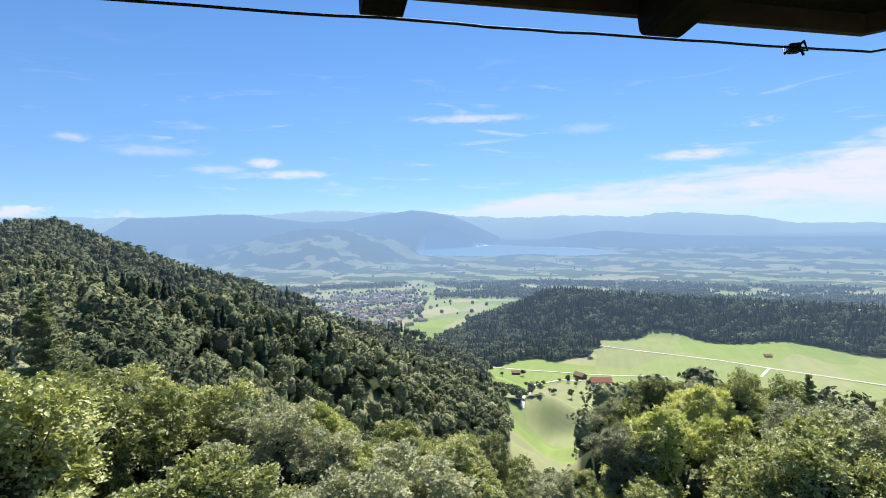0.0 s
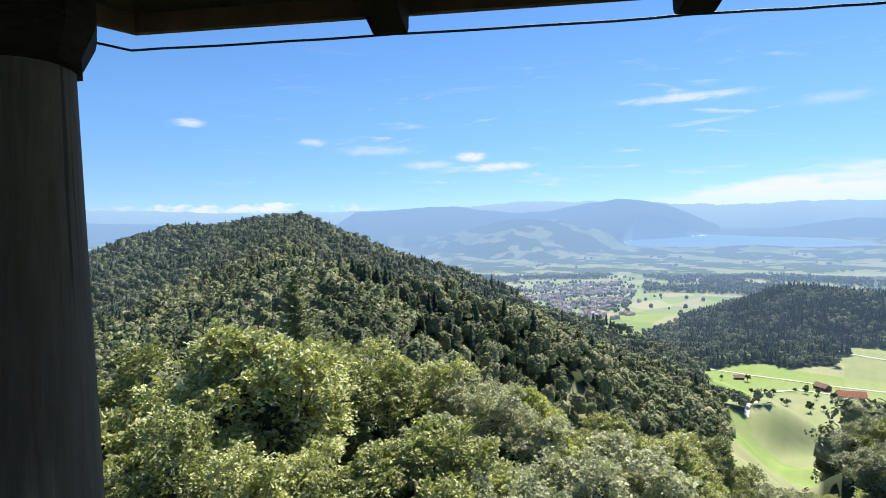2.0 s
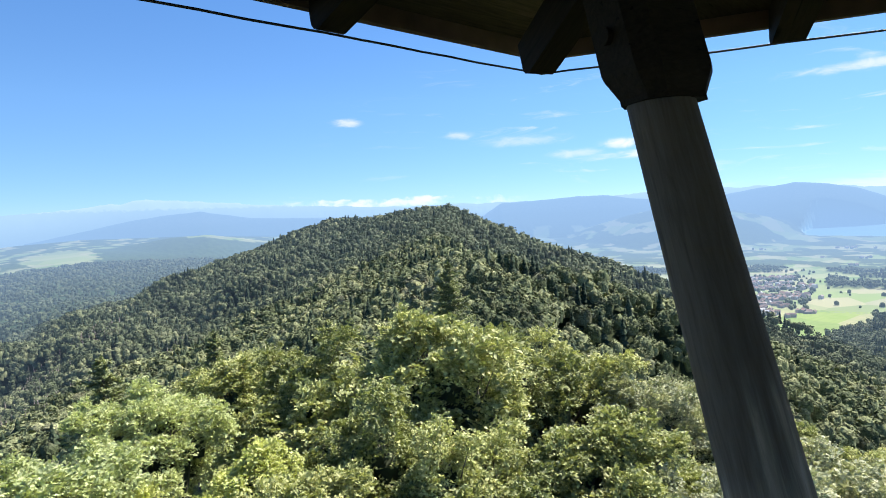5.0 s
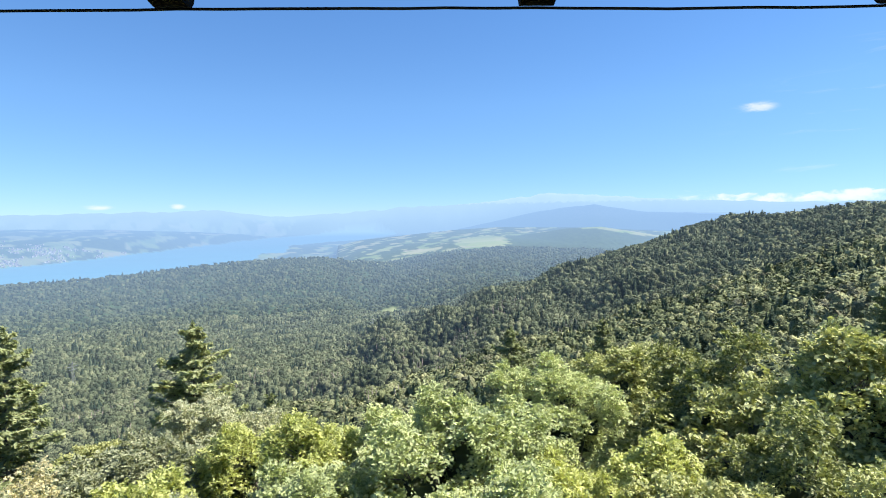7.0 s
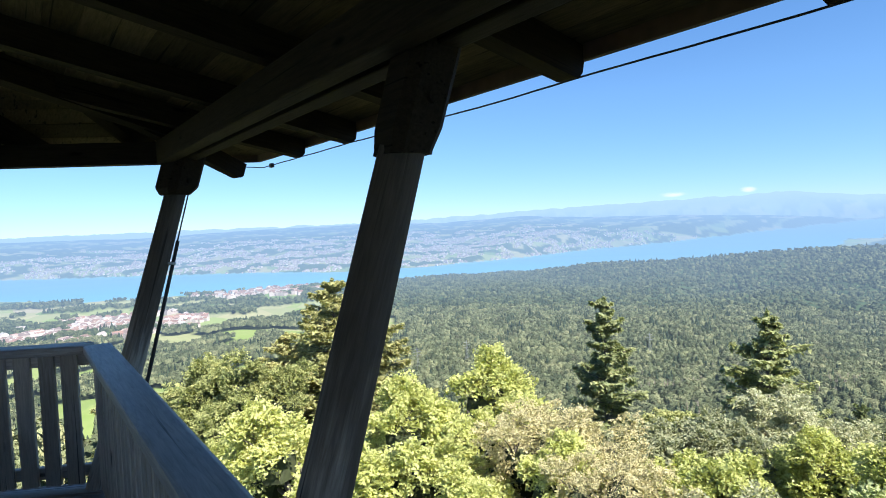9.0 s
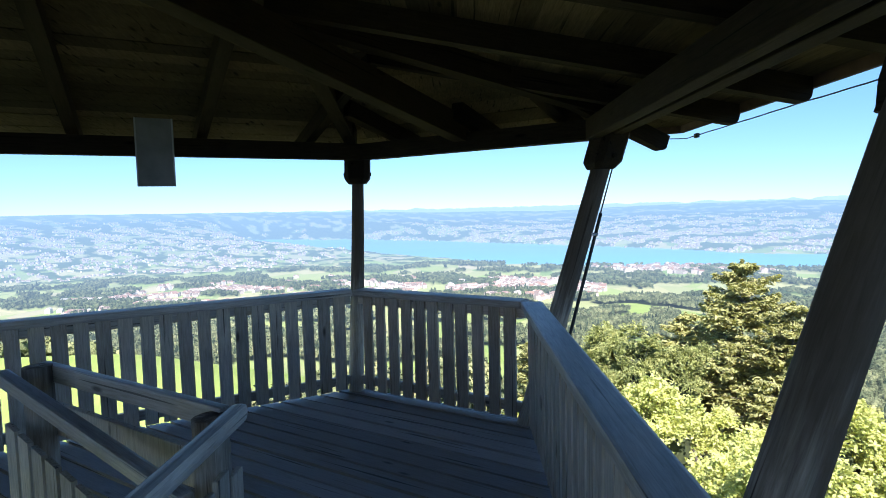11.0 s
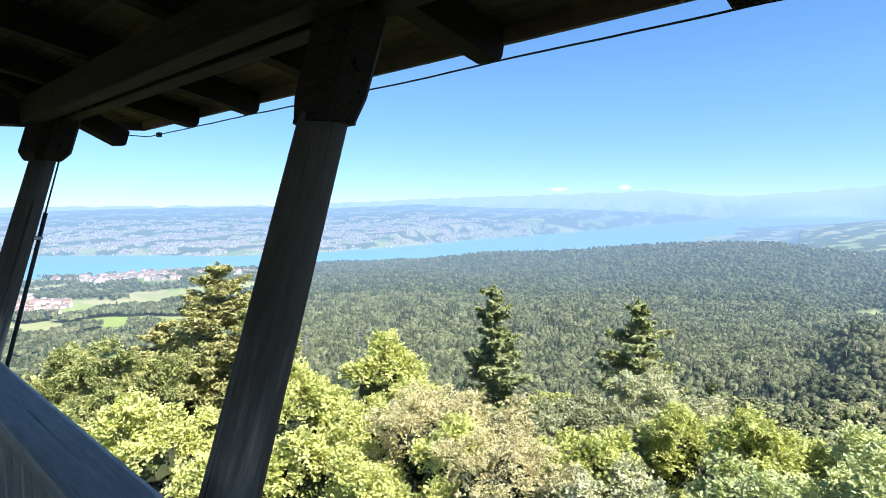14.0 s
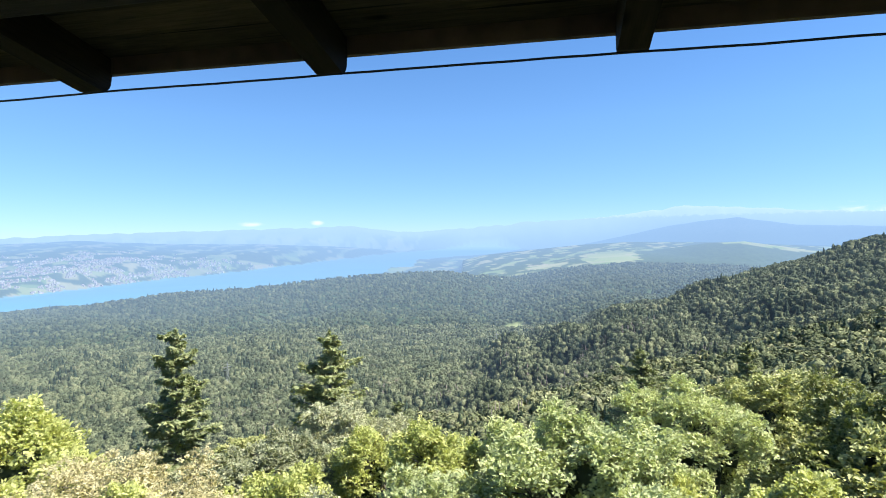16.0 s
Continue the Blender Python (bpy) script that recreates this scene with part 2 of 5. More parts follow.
def foliage(name, dark, mid, light, through=0.35, leaf=True, autumn=(0.20, 0.13, 0.03), share=0.0, haze=False):
    """Leaves: tone from tree to tree (attribute) and from leaf to leaf (island), light passing through the blade."""
    m, n, l, b = material(name)
    geo = n.new("ShaderNodeNewGeometry")
    att = n.new("ShaderNodeAttribute"); att.attribute_name = "tone"
    fac = n.new("ShaderNodeMath"); fac.operation = "MULTIPLY_ADD"
    l.new(geo.outputs["Random Per Island"], fac.inputs[0]); fac.inputs[1].default_value = 0.62 if leaf else 0.25
    half = n.new("ShaderNodeMath"); half.operation = "MULTIPLY"; half.inputs[1].default_value = 0.40 if leaf else 0.75
    if leaf:
        info = n.new("ShaderNodeObjectInfo")
        l.new(info.outputs["Random"], half.inputs[0])
    else:
        l.new(att.outputs["Fac"], half.inputs[0])
    l.new(half.outputs[0], fac.inputs[2])
    c = ramp(n, l, fac.outputs[0], [(0.05, dark), (0.45, mid), (0.95, light)])
    if share:
        t = tex(n, l, "ShaderNodeTexNoise", geo.outputs["Position"], 0.9 if leaf else 0.05, Detail=3.0)
        c = mix(n, l, ramp(n, l, t.outputs["Fac"], [(0.56, (0, 0, 0)), (0.70, (share,) * 3)]), c, autumn)
    if not leaf:
        t2 = tex(n, l, "ShaderNodeTexNoise", geo.outputs["Position"], 0.7, Detail=4.0, Roughness=0.7)
        c = mix(n, l, 1.0, c, ramp(n, l, t2.outputs["Fac"], [(0.35, (0.6, 0.6, 0.6)), (0.65, (1.2, 1.2, 1.2))]), "MULTIPLY")
        bump = n.new("ShaderNodeBump"); bump.inputs["Strength"].default_value, bump.inputs["Distance"].default_value = 0.9, 1.2
        l.new(t2.outputs["Fac"], bump.inputs["Height"]); l.new(bump.outputs[0], b.inputs["Normal"])
    l.new(c, b.inputs["Base Color"])
    b.inputs["Roughness"].default_value = 0.55 if leaf else 0.9
    b.inputs["Specular IOR Level"].default_value = 0.35 if leaf else 0.1
    out = n["Material Output"]
    last = b.outputs[0]
    if through:
        tr = n.new("ShaderNodeBsdfTranslucent")
        l.new(mix(n, l, 1.0, c, (1.2, 1.25, 0.7), "MULTIPLY"), tr.inputs["Color"])
        ms = n.new("ShaderNodeMixShader"); ms.inputs[0].default_value = through
        l.new(last, ms.inputs[1]); l.new(tr.outputs[0], ms.inputs[2])
        last = ms.outputs[0]
    # distant crowns emit the haze that lies before them
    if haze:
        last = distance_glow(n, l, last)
    l.new(last, out.inputs["Surface"])
    return m


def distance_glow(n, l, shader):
    """The air's haze painted on as emission: the farther from the tower, the more sky-coloured glow covers the land,
    most on the sun's side.
    """
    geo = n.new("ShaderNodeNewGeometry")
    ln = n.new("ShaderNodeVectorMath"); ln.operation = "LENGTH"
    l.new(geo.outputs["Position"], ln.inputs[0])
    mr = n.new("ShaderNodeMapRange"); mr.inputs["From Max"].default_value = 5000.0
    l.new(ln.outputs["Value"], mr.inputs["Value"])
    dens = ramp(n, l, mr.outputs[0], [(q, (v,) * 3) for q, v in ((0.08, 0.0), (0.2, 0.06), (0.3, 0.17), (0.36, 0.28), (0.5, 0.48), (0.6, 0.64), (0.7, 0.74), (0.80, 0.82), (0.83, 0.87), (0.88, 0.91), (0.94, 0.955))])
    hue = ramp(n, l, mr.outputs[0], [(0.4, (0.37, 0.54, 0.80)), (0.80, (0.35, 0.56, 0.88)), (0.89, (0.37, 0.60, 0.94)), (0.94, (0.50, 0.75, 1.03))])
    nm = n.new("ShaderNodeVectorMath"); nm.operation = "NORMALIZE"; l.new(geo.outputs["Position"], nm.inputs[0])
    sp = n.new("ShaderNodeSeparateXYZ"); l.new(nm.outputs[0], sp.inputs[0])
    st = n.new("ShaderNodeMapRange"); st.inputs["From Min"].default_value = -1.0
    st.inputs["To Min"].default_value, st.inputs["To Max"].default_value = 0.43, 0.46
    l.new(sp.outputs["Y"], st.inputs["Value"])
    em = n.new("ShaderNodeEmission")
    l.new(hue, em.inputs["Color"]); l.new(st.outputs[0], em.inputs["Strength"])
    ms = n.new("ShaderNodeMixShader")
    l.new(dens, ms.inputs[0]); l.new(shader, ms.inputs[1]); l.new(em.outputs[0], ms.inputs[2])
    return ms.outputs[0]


# its brown is stain plus eave shade, put into the upper shaft's colour
WOOD_POST = weathered_wood("silvered_shaded_post", (0.225, 0.185, 0.15), (0.70, 0.62, 0.53), "z", 0.75, 0.4, False, (0.050, 0.036, 0.027))
WOOD_SLAT = weathered_wood("silvered_slat", (0.31, 0.26, 0.205), (0.76, 0.67, 0.57), "z", 0.8, 0.4)
WOOD_RAIL = weathered_wood("silvered_rail", (0.31, 0.27, 0.235), (0.74, 0.68, 0.62), "y", 0.45, 0.45)
WOOD_DECK = weathered_wood("dark_deck_board", (0.30, 0.27, 0.262), (0.49, 0.445, 0.43), "y", 0.5, 0.25)
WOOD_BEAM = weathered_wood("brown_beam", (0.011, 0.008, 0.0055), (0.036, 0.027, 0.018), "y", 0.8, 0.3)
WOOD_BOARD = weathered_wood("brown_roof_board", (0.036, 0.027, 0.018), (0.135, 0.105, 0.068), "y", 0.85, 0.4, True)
for wood in (WOOD_BEAM, WOOD_BOARD, WOOD_POST):        # rough, dry timber without sheen
    wood.node_tree.nodes["Principled BSDF"].inputs["Specular IOR Level"].default_value = 0.08
STEEL = plain("galvanised_steel", (0.42, 0.44, 0.46), 0.45, 0.85, 0.2, 6.0)
SHEET = plain("grey_painted_sheet", (0.22, 0.23, 0.24), 0.5, 0.3, 0.2, 6.0)
CABLE = plain("black_cable", (0.02, 0.02, 0.022), 0.6)
SHINGLE = plain("roof_covering", (0.10, 0.06, 0.04), 0.9)
BARK = plain("grey_bark", (0.13, 0.11, 0.09), 0.9, 0.0, 0.4, 5.0)
BEECH = foliage("beech_leaves", (0.125, 0.145, 0.052), (0.300, 0.322, 0.118), (0.59, 0.58, 0.26), 0.24, True, (0.40, 0.32, 0.12), 0.16)
MAPLE = foliage("maple_leaves", (0.210, 0.245, 0.115), (0.39, 0.43, 0.20), (0.62, 0.64, 0.34), 0.30)
BRIGHT = foliage("ash_leaves", (0.250, 0.280, 0.085), (0.47, 0.49, 0.175), (0.70, 0.68, 0.31), 0.36)
PALE = foliage("pale_leaves", (0.30, 0.27, 0.14), (0.50, 0.445, 0.25), (0.68, 0.61, 0.39), 0.3)
GREYLEAF = foliage("whitebeam_leaves", (0.140, 0.155, 0.085), (0.295, 0.31, 0.178), (0.54, 0.53, 0.345), 0.24)
NEEDLE = foliage("spruce_needles", (0.11, 0.14, 0.065), (0.225, 0.255, 0.115), (0.40, 0.41, 0.20), 0.28)
GOLDN = foliage("sunlit_conifer_needles", (0.185, 0.19, 0.082), (0.355, 0.345, 0.15), (0.53, 0.50, 0.25), 0.34)

# dark green that stands for the shade deep inside the crowns
CROWN_SHADE = plain("crown_gap_shade", (0.040, 0.050, 0.020), 0.9, 0.0, 0.5, 9.0)

# ---- the land ----
EYE = np.array([-0.05, 0.6, 1.64])


def at(yaw, r, up):
    """A place seen from the platform by its bearing, distance and height angle."""
    a = np.radians(yaw)
    return (EYE[0] - r * np.sin(a), EYE[1] + r * np.cos(a), EYE[2] + r * np.tan(np.radians(up)))


CANOPY = 17.0
# crests of the near and middle hills: bearing, distance, height angle of the treetops; then the fall to the left and the right of the line
CRESTS = [
    ([(50, 2, -84), (50, 60, -22), (50, 120, -12.5), (47, 300, -3.9)], (0.50, 0.85)),
    ([(47, 300, -3.9), (52, 560, -2.6), (51, 900, 1.5), (54, 930, 1.4), (58, 980, 0.7), (62, 1050, 0.7), (67.6, 1200, -1.4), (72, 1300, -3.6), (77, 1450, -5.4)], (0.36, 0.85)),
    ([(51, 900, 1.5), (48.7, 900, 0.6), (46, 900, -1.2), (41, 900, -2.75), (36, 880, -4), (31, 850, -5.9), (27.3, 800, -8.7), (24, 720, -10.8), (17.5, 620, -13.3)], (0.9, 0.9)),
    ([(17.5, 620, -13.3), (13.2, 565, -15), (9.6, 515, -18.5)], (1.0, 1.0)),
    ([(47, 300, -3.9), (44, 300, -4.0), (40, 305, -4.5), (36, 312, -5.7), (31, 325, -7.5), (27, 345, -9.2), (24, 365, -10.6)], (0.6, 0.8)),
    ([(24, 365, -10.6), (19, 400, -12.6), (15, 430, -14.6), (11.5, 460, -17.6)], (0.9, 0.9)),
    ([(-170, 3, -82), (-60, 70, -18), (-22.5, 170, -13.6), (-16, 170, -13.6), (-6.8, 170, -13.4)], (1.0, 1.0)),
    ([(-6.8, 170, -13.4), (0.0, 155, -15.0)], (1.3, 1.3)),
    ([(50, 2, -84), (170, 60, -24), (190, 160, -14), (215, 320, -9), (240, 600, -6)], (0.45, 0.45)),
    ([(14.5, 1290, -11.2), (12.2, 1330, -9.6), (7, 1390, -6.9), (4.7, 1440, -5.85), (-1.7, 1440, -6.3), (-11.6, 1440, -6.6), (-22.4, 1440, -6.55), (-40, 1440, -6.6)], (0.42, 0.42)),
]
# farther ridges: bearing and height angle of the crest at one distance; then the fall towards the tower and away
RIDGES = [
    (2250, [(60, -9), (70, -6.4), (80, -5.2), (90, -4.6), (96, -3.95), (102, -3.5), (110, -3.8), (120, -4.7), (128, -4.95), (138, -6.1), (146, -6.45), (160, -6.6)], 0.16, 0.5),
    (3000, [(60, -1.6), (66, -1.6), (69, -1.3), (73.8, -0.5), (77, -0.65), (83, -1.5), (90, -2.3), (97, -2.9), (101, -3.6)], 0.22, 0.12),
    (3500, [(60, -1.4), (75, -0.6), (84, -0.5), (88.4, -0.73), (93, -1.2), (97.6, -1.65), (100, -2.2)], 0.08, 0.10),
    (4450, [(99, -1.6), (106.3, -1.15), (110.4, -0.75), (119.7, -0.31), (127.6, -0.2), (134.8, 0.2), (142.7, -0.16), (150.8, 0.0), (162.6, -0.15), (170.5, -0.45), (182, -0.3), (198, 0.1), (216, 0.35), (240, 0.4)], 0.15, 0.2),
    (4050, [(40, -2.6), (37, -1.4), (33, -0.3), (29.6, 0.35), (25.2, 0.1), (21, -1.0), (18.4, -2.0), (16, -2.6)][::-1], 0.32, 0.3),
    (4400, [(10.5, -0.8), (14.9, 1.2), (17, 1.7), (19.4, 2.0), (22, 1.65), (26, 1.0), (29, 0.9), (32.7, 1.35), (35, 1.7), (37.8, 1.76), (42, 1.45), (45.3, 1.45), (47.2, 0.2), (51, 0.1), (60, 0.5), (70, 0.9), (74.4, 1.72), (79.3, 1.15), (84, 0.2), (88, -0.6)], 0.75, 0.5),
    (4420, [(-30, -1.2), (-14, -1.1), (-7, -0.9), (-2, -0.55), (0.3, -0.4), (3, -0.7), (8, -1.5)], 0.5, 0.4),
    (4720, [(-35, 0.1), (-22.4, -0.1), (-16, 0.1), (-12, 0.85), (-5.9, 1.35), (-3, 1.0), (0, 1.0), (3.5, 1.2), (8, 1.0), (12, 1.2), (20, 1.75), (24, 1.85), (29, 2.05), (33, 1.7), (40, 1.5), (51, 1.55), (57.6, 1.55), (66.7, 2.0), (71.7, 2.4), (77.1, 2.85), (79.3, 2.8), (84, 2.2), (88.4, 1.86), (94.1, 1.6), (99.8, 1.0), (105.2, 1.8), (110.4, 1.5), (119.7, 1.1), (127.5, 1.0), (140, 0.5), (150, 0.15), (180, 0.1), (235, 0.3)], 1.1, 0.6),
]
FLOOR_R = [0, 2600, 3200, 3700, 4100, 4400, 4720, 5200]
FLOOR_Z = [-235, -235, -225, -195, -150, -105, -45, -45]


def bearing(x, y):
    a = np.degrees(np.arctan2(-(x - EYE[0]), y - EYE[1]))
    return np.where(a < -90, a + 360, a), np.hypot(x - EYE[0], y - EYE[1])


def waves(x, y, size, seed):
    """Smooth unevenness of about that size, between -1 and 1."""
    rng = np.random.RandomState(seed)
    out = 0 * x
    for k in range(7):
        a, p, s = rng.uniform(0, 6.283), rng.uniform(0, 6.283), size * rng.uniform(0.55, 1.6)
        out = out + np.sin((x * np.cos(a) + y * np.sin(a)) / s * 6.283 + p + 1.3 * np.sin((y * np.cos(a) - x * np.sin(a)) / s * 3.1 + p))
    return out / 3.4


def shores(yaw):
    """Distance of the long lake's far and near shore, by bearing."""
    w = 14 * waves(yaw * 40, 0 * yaw, 160, 31)
    far = np.interp(yaw, [94, 96, 98.7, 107, 115, 121, 128, 137, 145, 154, 165, 176, 189, 198, 206], [4520, 4640, 4640, 4390, 4040, 3770, 3520, 3130, 2890, 2870, 3150, 3400, 3740, 3880, 3960])
    near = np.interp(yaw, [94, 97.6, 101, 104.5, 105, 107.3, 108, 112, 128, 138, 146, 165, 176, 189, 198, 206], [4520, 4300, 4230, 4120, 3800, 3790, 3450, 3100, 2500, 2380, 2300, 2270, 2390, 3080, 3440, 3960])
    return far, near, w


def land(x, y):
    """Height of the ground, without what grows on it."""
    x, y = np.asarray(x, float), np.asarray(y, float)
    yaw, r = bearing(x, y)
    z = np.interp(r, FLOOR_R, FLOOR_Z) + 3 * waves(x, y, 500, 3) * (r > 400)
    east = np.clip((yaw - 55) / 30, 0, 1) * np.clip((150 - yaw) / 30, 0, 1)
    z = z + east * 10 * waves(x, y, 420, 5) * (r < 2600)
    for nodes, fall in CRESTS:
        p = np.array([at(*q) for q in nodes]); p[:, 2] -= CANOPY
        best = np.full(x.shape, -1e9)
        cap = 30 if max(fall) < 0.7 else 6 if min(fall) > 1.2 else 12
        for a, b in zip(p, p[1:]):
            d = b[:2] - a[:2]
            t = np.clip(((x - a[0]) * d[0] + (y - a[1]) * d[1]) / (d @ d), 0, 1)
            off = np.hypot(x - a[0] - t * d[0], y - a[1] - t * d[1])
            slope = np.where(d[0] * (y - a[1]) - d[1] * (x - a[0]) > 0, fall[0], fall[1])
            best = np.maximum(best, a[2] + t * (b[2] - a[2]) - slope * (np.sqrt(off * off + cap ** 2) - cap) * (1 + 0.09 * waves(x, y, 170, 11)))
        z = np.maximum(z, best) + 2 * np.exp(-np.abs(z - best) / 8) * (r > 60)
    for dist, nodes, near, away in RIDGES:
        q = np.array(nodes)
        up = np.interp(yaw, q[:, 0], q[:, 1], left=-30, right=-30)
        crest = EYE[2] + dist * np.tan(np.radians(up))
        if dist > 4300:
            jag = 5.0 if dist > 4700 else 1.2
            crest = crest + jag * waves(x, y, 240, 17) + 0.5 * jag * waves(x, y, 75, 19)
        off = r - dist - 14 * waves(x, y, 900, 7)
        z = np.maximum(z, crest - np.where(off < 0, near * -off, away * off) * (1 + 0.04 * waves(x, y, 300, 23) * (r < 2500)) + 0.8 * waves(x, y, 320, 29) * (r > 2500))
    # the banks of the long lake rise gently
    far, near, w = shores(yaw)
    bank = np.interp(r, FLOOR_R, FLOOR_Z) + 2 + 0.30 * np.maximum(np.maximum(r - far - w, near + w - r), 0)
    bank = bank + 600 * np.clip((108 - yaw) / 20, 0, 1) ** 2 + 600 * np.clip((yaw - 200) / 12, 0, 1) ** 2
    return np.where((yaw > 88) & (yaw < 212) & (r > 1800), np.minimum(z, bank), z)


def lake(yaw, r):
    """Inside one of the two lakes: between the near and the far shore, by bearing."""
    far, near, w = shores(yaw)
    z = (r < far + w) & (r > near + w)
    zfar = np.interp(yaw, [-1.2, 2, 10.9, 18, 19], [3900, 4090, 4260, 4230, 4000])
    znear = np.interp(yaw, [-1.2, 3.6, 8, 13, 18.4, 19], [3880, 3770, 3850, 3800, 3860, 4000])
    return z | ((r < zfar) & (r > znear) & (yaw > -1.2) & (yaw < 19))


def wooded(x, y):
    """Where forest grows: 1 forest, 0 open land."""
    x, y = np.asarray(x, float), np.asarray(y, float)
    yaw, r = bearing(x, y)
    z = land(x, y)
    low = z < -200                                        # the western valley floor lies open
    west = (yaw < 47) & (r > 330)
    open_w = west & low & (r < 1700)
    # the tongue of the dark wood reaches into the valley
    tongue = (yaw > 1.6 + waves(x, y, 70, 42)) & (yaw < 18) & (r > 965 + 9 * np.clip(12 - yaw, 0, 9) + 25 * waves(x, y, 90, 41)) & (r < np.interp(yaw, [1, 12, 14, 18], [1420, 1420, 1330, 1130]) + 20 * waves(x, y, 60, 46))
    hilltop = (yaw < 14) & (r > 1250 + 45 * waves(x, y, 230, 48)) & (r < 1500)
    f = ~open_w | tongue | hilltop
    patch = waves(x, y, 330, 43) + 0.5 * waves(x, y, 120, 44)
    patch = np.where((r > 2450) & (yaw > 60), waves(x, y, 190, 43) + 0.6 * waves(x, y, 75, 44), patch)
    f = np.where((r > 1450) & (yaw < 60), (patch > -0.12) & (r > 1900) & ~((yaw > 17) & (yaw < 29) & (r < 2300)), f)
    f = np.where((r > 2450) & (yaw >= 60) & (yaw <= 148), patch > np.where(yaw < 106, -0.35, 0.3), f)
    f = np.where((yaw > 103) & (yaw < 230) & (r > 3850 + 120 * waves(x, y, 400, 45)) & (r < 4460), patch > -0.35, f)
    f = np.where((yaw > 148) & (r > 1300) & (r < 3850), patch > 0.18, f)
    f = np.where((yaw > 148) & (yaw < 200) & (r > 700) & (r <= 1300), patch > -0.2, f)
    f = np.where((yaw > 64) & (yaw < 83) & (r > 2400) & (r < 3020), True, f)
    f = np.where((r > 3450) & (yaw > 16) & (yaw < 46), patch > -0.30, f)
    f = np.where((r > 4130) & (yaw < 104), True, f)
    # below the north-eastern railing the slope lies open, with a few copses
    f = np.where((yaw > 163 + 3 * waves(x, y, 120, 49)) & (r > 150) & (r < 950), patch > 0.5, f)
    # the view down to the farm meadow stays free
    f = np.where((yaw > 2.6) & (yaw < 10.0) & (r < 640) & ((z + 21 - EYE[2]) / np.maximum(r, 1.0) > -0.40), False, f)
    # a clearing in the gorge, two meadows and a hollow on the western slope
    for b, d, wb, wd in ((94.6, 1500, 1.3, 60), (23.5, 291, 1.3, 12), (97.5, 2262, 4.6, 34), (85.3, 2740, 2.7, 300), (71.5, 2985, 4.2, 40), (91.5, 2640, 2.0, 90)):
        f = np.where(((yaw - b) / wb) ** 2 + ((r - d) / wd) ** 2 < 1 + 0.3 * waves(x, y, 60, 47), False, f)
    return f & ~lake(yaw, r)


def sheet_mesh(name, yaws, rs, mat, classes=False):
    """A sheet of land in rings round the tower."""
    Y, R = np.meshgrid(np.radians(yaws), rs, indexing="ij")
    X, Yy = EYE[0] - R * np.sin(Y), EYE[1] + R * np.cos(Y)
    Z = land(X, Yy)
    m, k = X.shape
    idx = np.arange(m * k).reshape(m, k)
    quads = np.stack([idx[:-1, :-1], idx[:-1, 1:], idx[1:, 1:], idx[1:, :-1]], -1).reshape(-1, 4)
    me = bpy.data.meshes.new(name)
    wood, wat = wooded(X, Yy).astype(float), lake(*bearing(X, Yy)) & classes
    if classes:
        Z = Z + wood * (6 + 5 * waves(X, Yy, 24, 51) + 3 * np.random.RandomState(5).rand(*X.shape)) * np.clip((3000 - R) / 900, 0, 1)
        Z = np.where(wat, np.interp(R, FLOOR_R, FLOOR_Z) - 1.0, Z)
    me.vertices.add(m * k); me.vertices.foreach_set("co", np.stack([X, Yy, Z], -1).ravel())
    me.loops.add(quads.size); me.loops.foreach_set("vertex_index", quads.ravel())
    me.polygons.add(len(quads)); me.polygons.foreach_set("loop_start", np.arange(0, quads.size, 4))
    me.polygons.foreach_set("use_smooth", np.ones(len(quads), bool))
    for key, v in (("wood", wood), ("water", wat.astype(float))):
        me.attributes.new(key, "FLOAT", "POINT").data.foreach_set("value", v.ravel().astype(np.float32))
    me.update(); me.validate()
    me.materials.append(mat)
    return tagged(new(name, me), kind="structure")


# near ground: forest floor, meadows and fields
m, n, l, b = material("ground")
GROUND = m
geo = n.new("ShaderNodeNewGeometry")
cell = tex(n, l, "ShaderNodeTexVoronoi", stretched(n, l, geo.outputs["Position"], (1.0, 0.55, 0.0)), 0.006)
cell.distance = "MANHATTAN"
field = ramp(n, l, cell.outputs["Color"], [(0.15, (0.19, 0.26, 0.065)), (0.4, (0.25, 0.27, 0.13)), (0.55, (0.30, 0.27, 0.17)), (0.7, (0.12, 0.18, 0.06)), (0.9, (0.21, 0.28, 0.075))])
soft = tex(n, l, "ShaderNodeTexNoise", geo.outputs["Position"], 0.03, Detail=6.0)
field = mix(n, l, 0.38, field, ramp(n, l, soft.outputs["Fac"], [(0.3, (0.18, 0.25, 0.065)), (0.7, (0.27, 0.28, 0.13))]))
mown = tex(n, l, "ShaderNodeTexNoise", stretched(n, l, geo.outputs["Position"], (0.9, 0.12, 0.0)), 0.12, Detail=3.0)
field = mix(n, l, 1.0, field, ramp(n, l, mown.outputs["Fac"], [(0.35, (0.94, 0.97, 0.92)), (0.65, (1.05, 1.03, 1.04))]), "MULTIPLY")
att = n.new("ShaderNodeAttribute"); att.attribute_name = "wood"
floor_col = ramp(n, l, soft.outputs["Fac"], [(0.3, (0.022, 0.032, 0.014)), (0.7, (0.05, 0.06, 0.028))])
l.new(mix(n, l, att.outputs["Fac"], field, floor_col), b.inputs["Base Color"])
b.inputs["Roughness"].default_value = 0.95
b.inputs["Specular IOR Level"].default_value = 0.08
# from 400 m out the ground itself emits the air's haze
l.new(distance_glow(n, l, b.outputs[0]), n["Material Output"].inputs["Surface"])
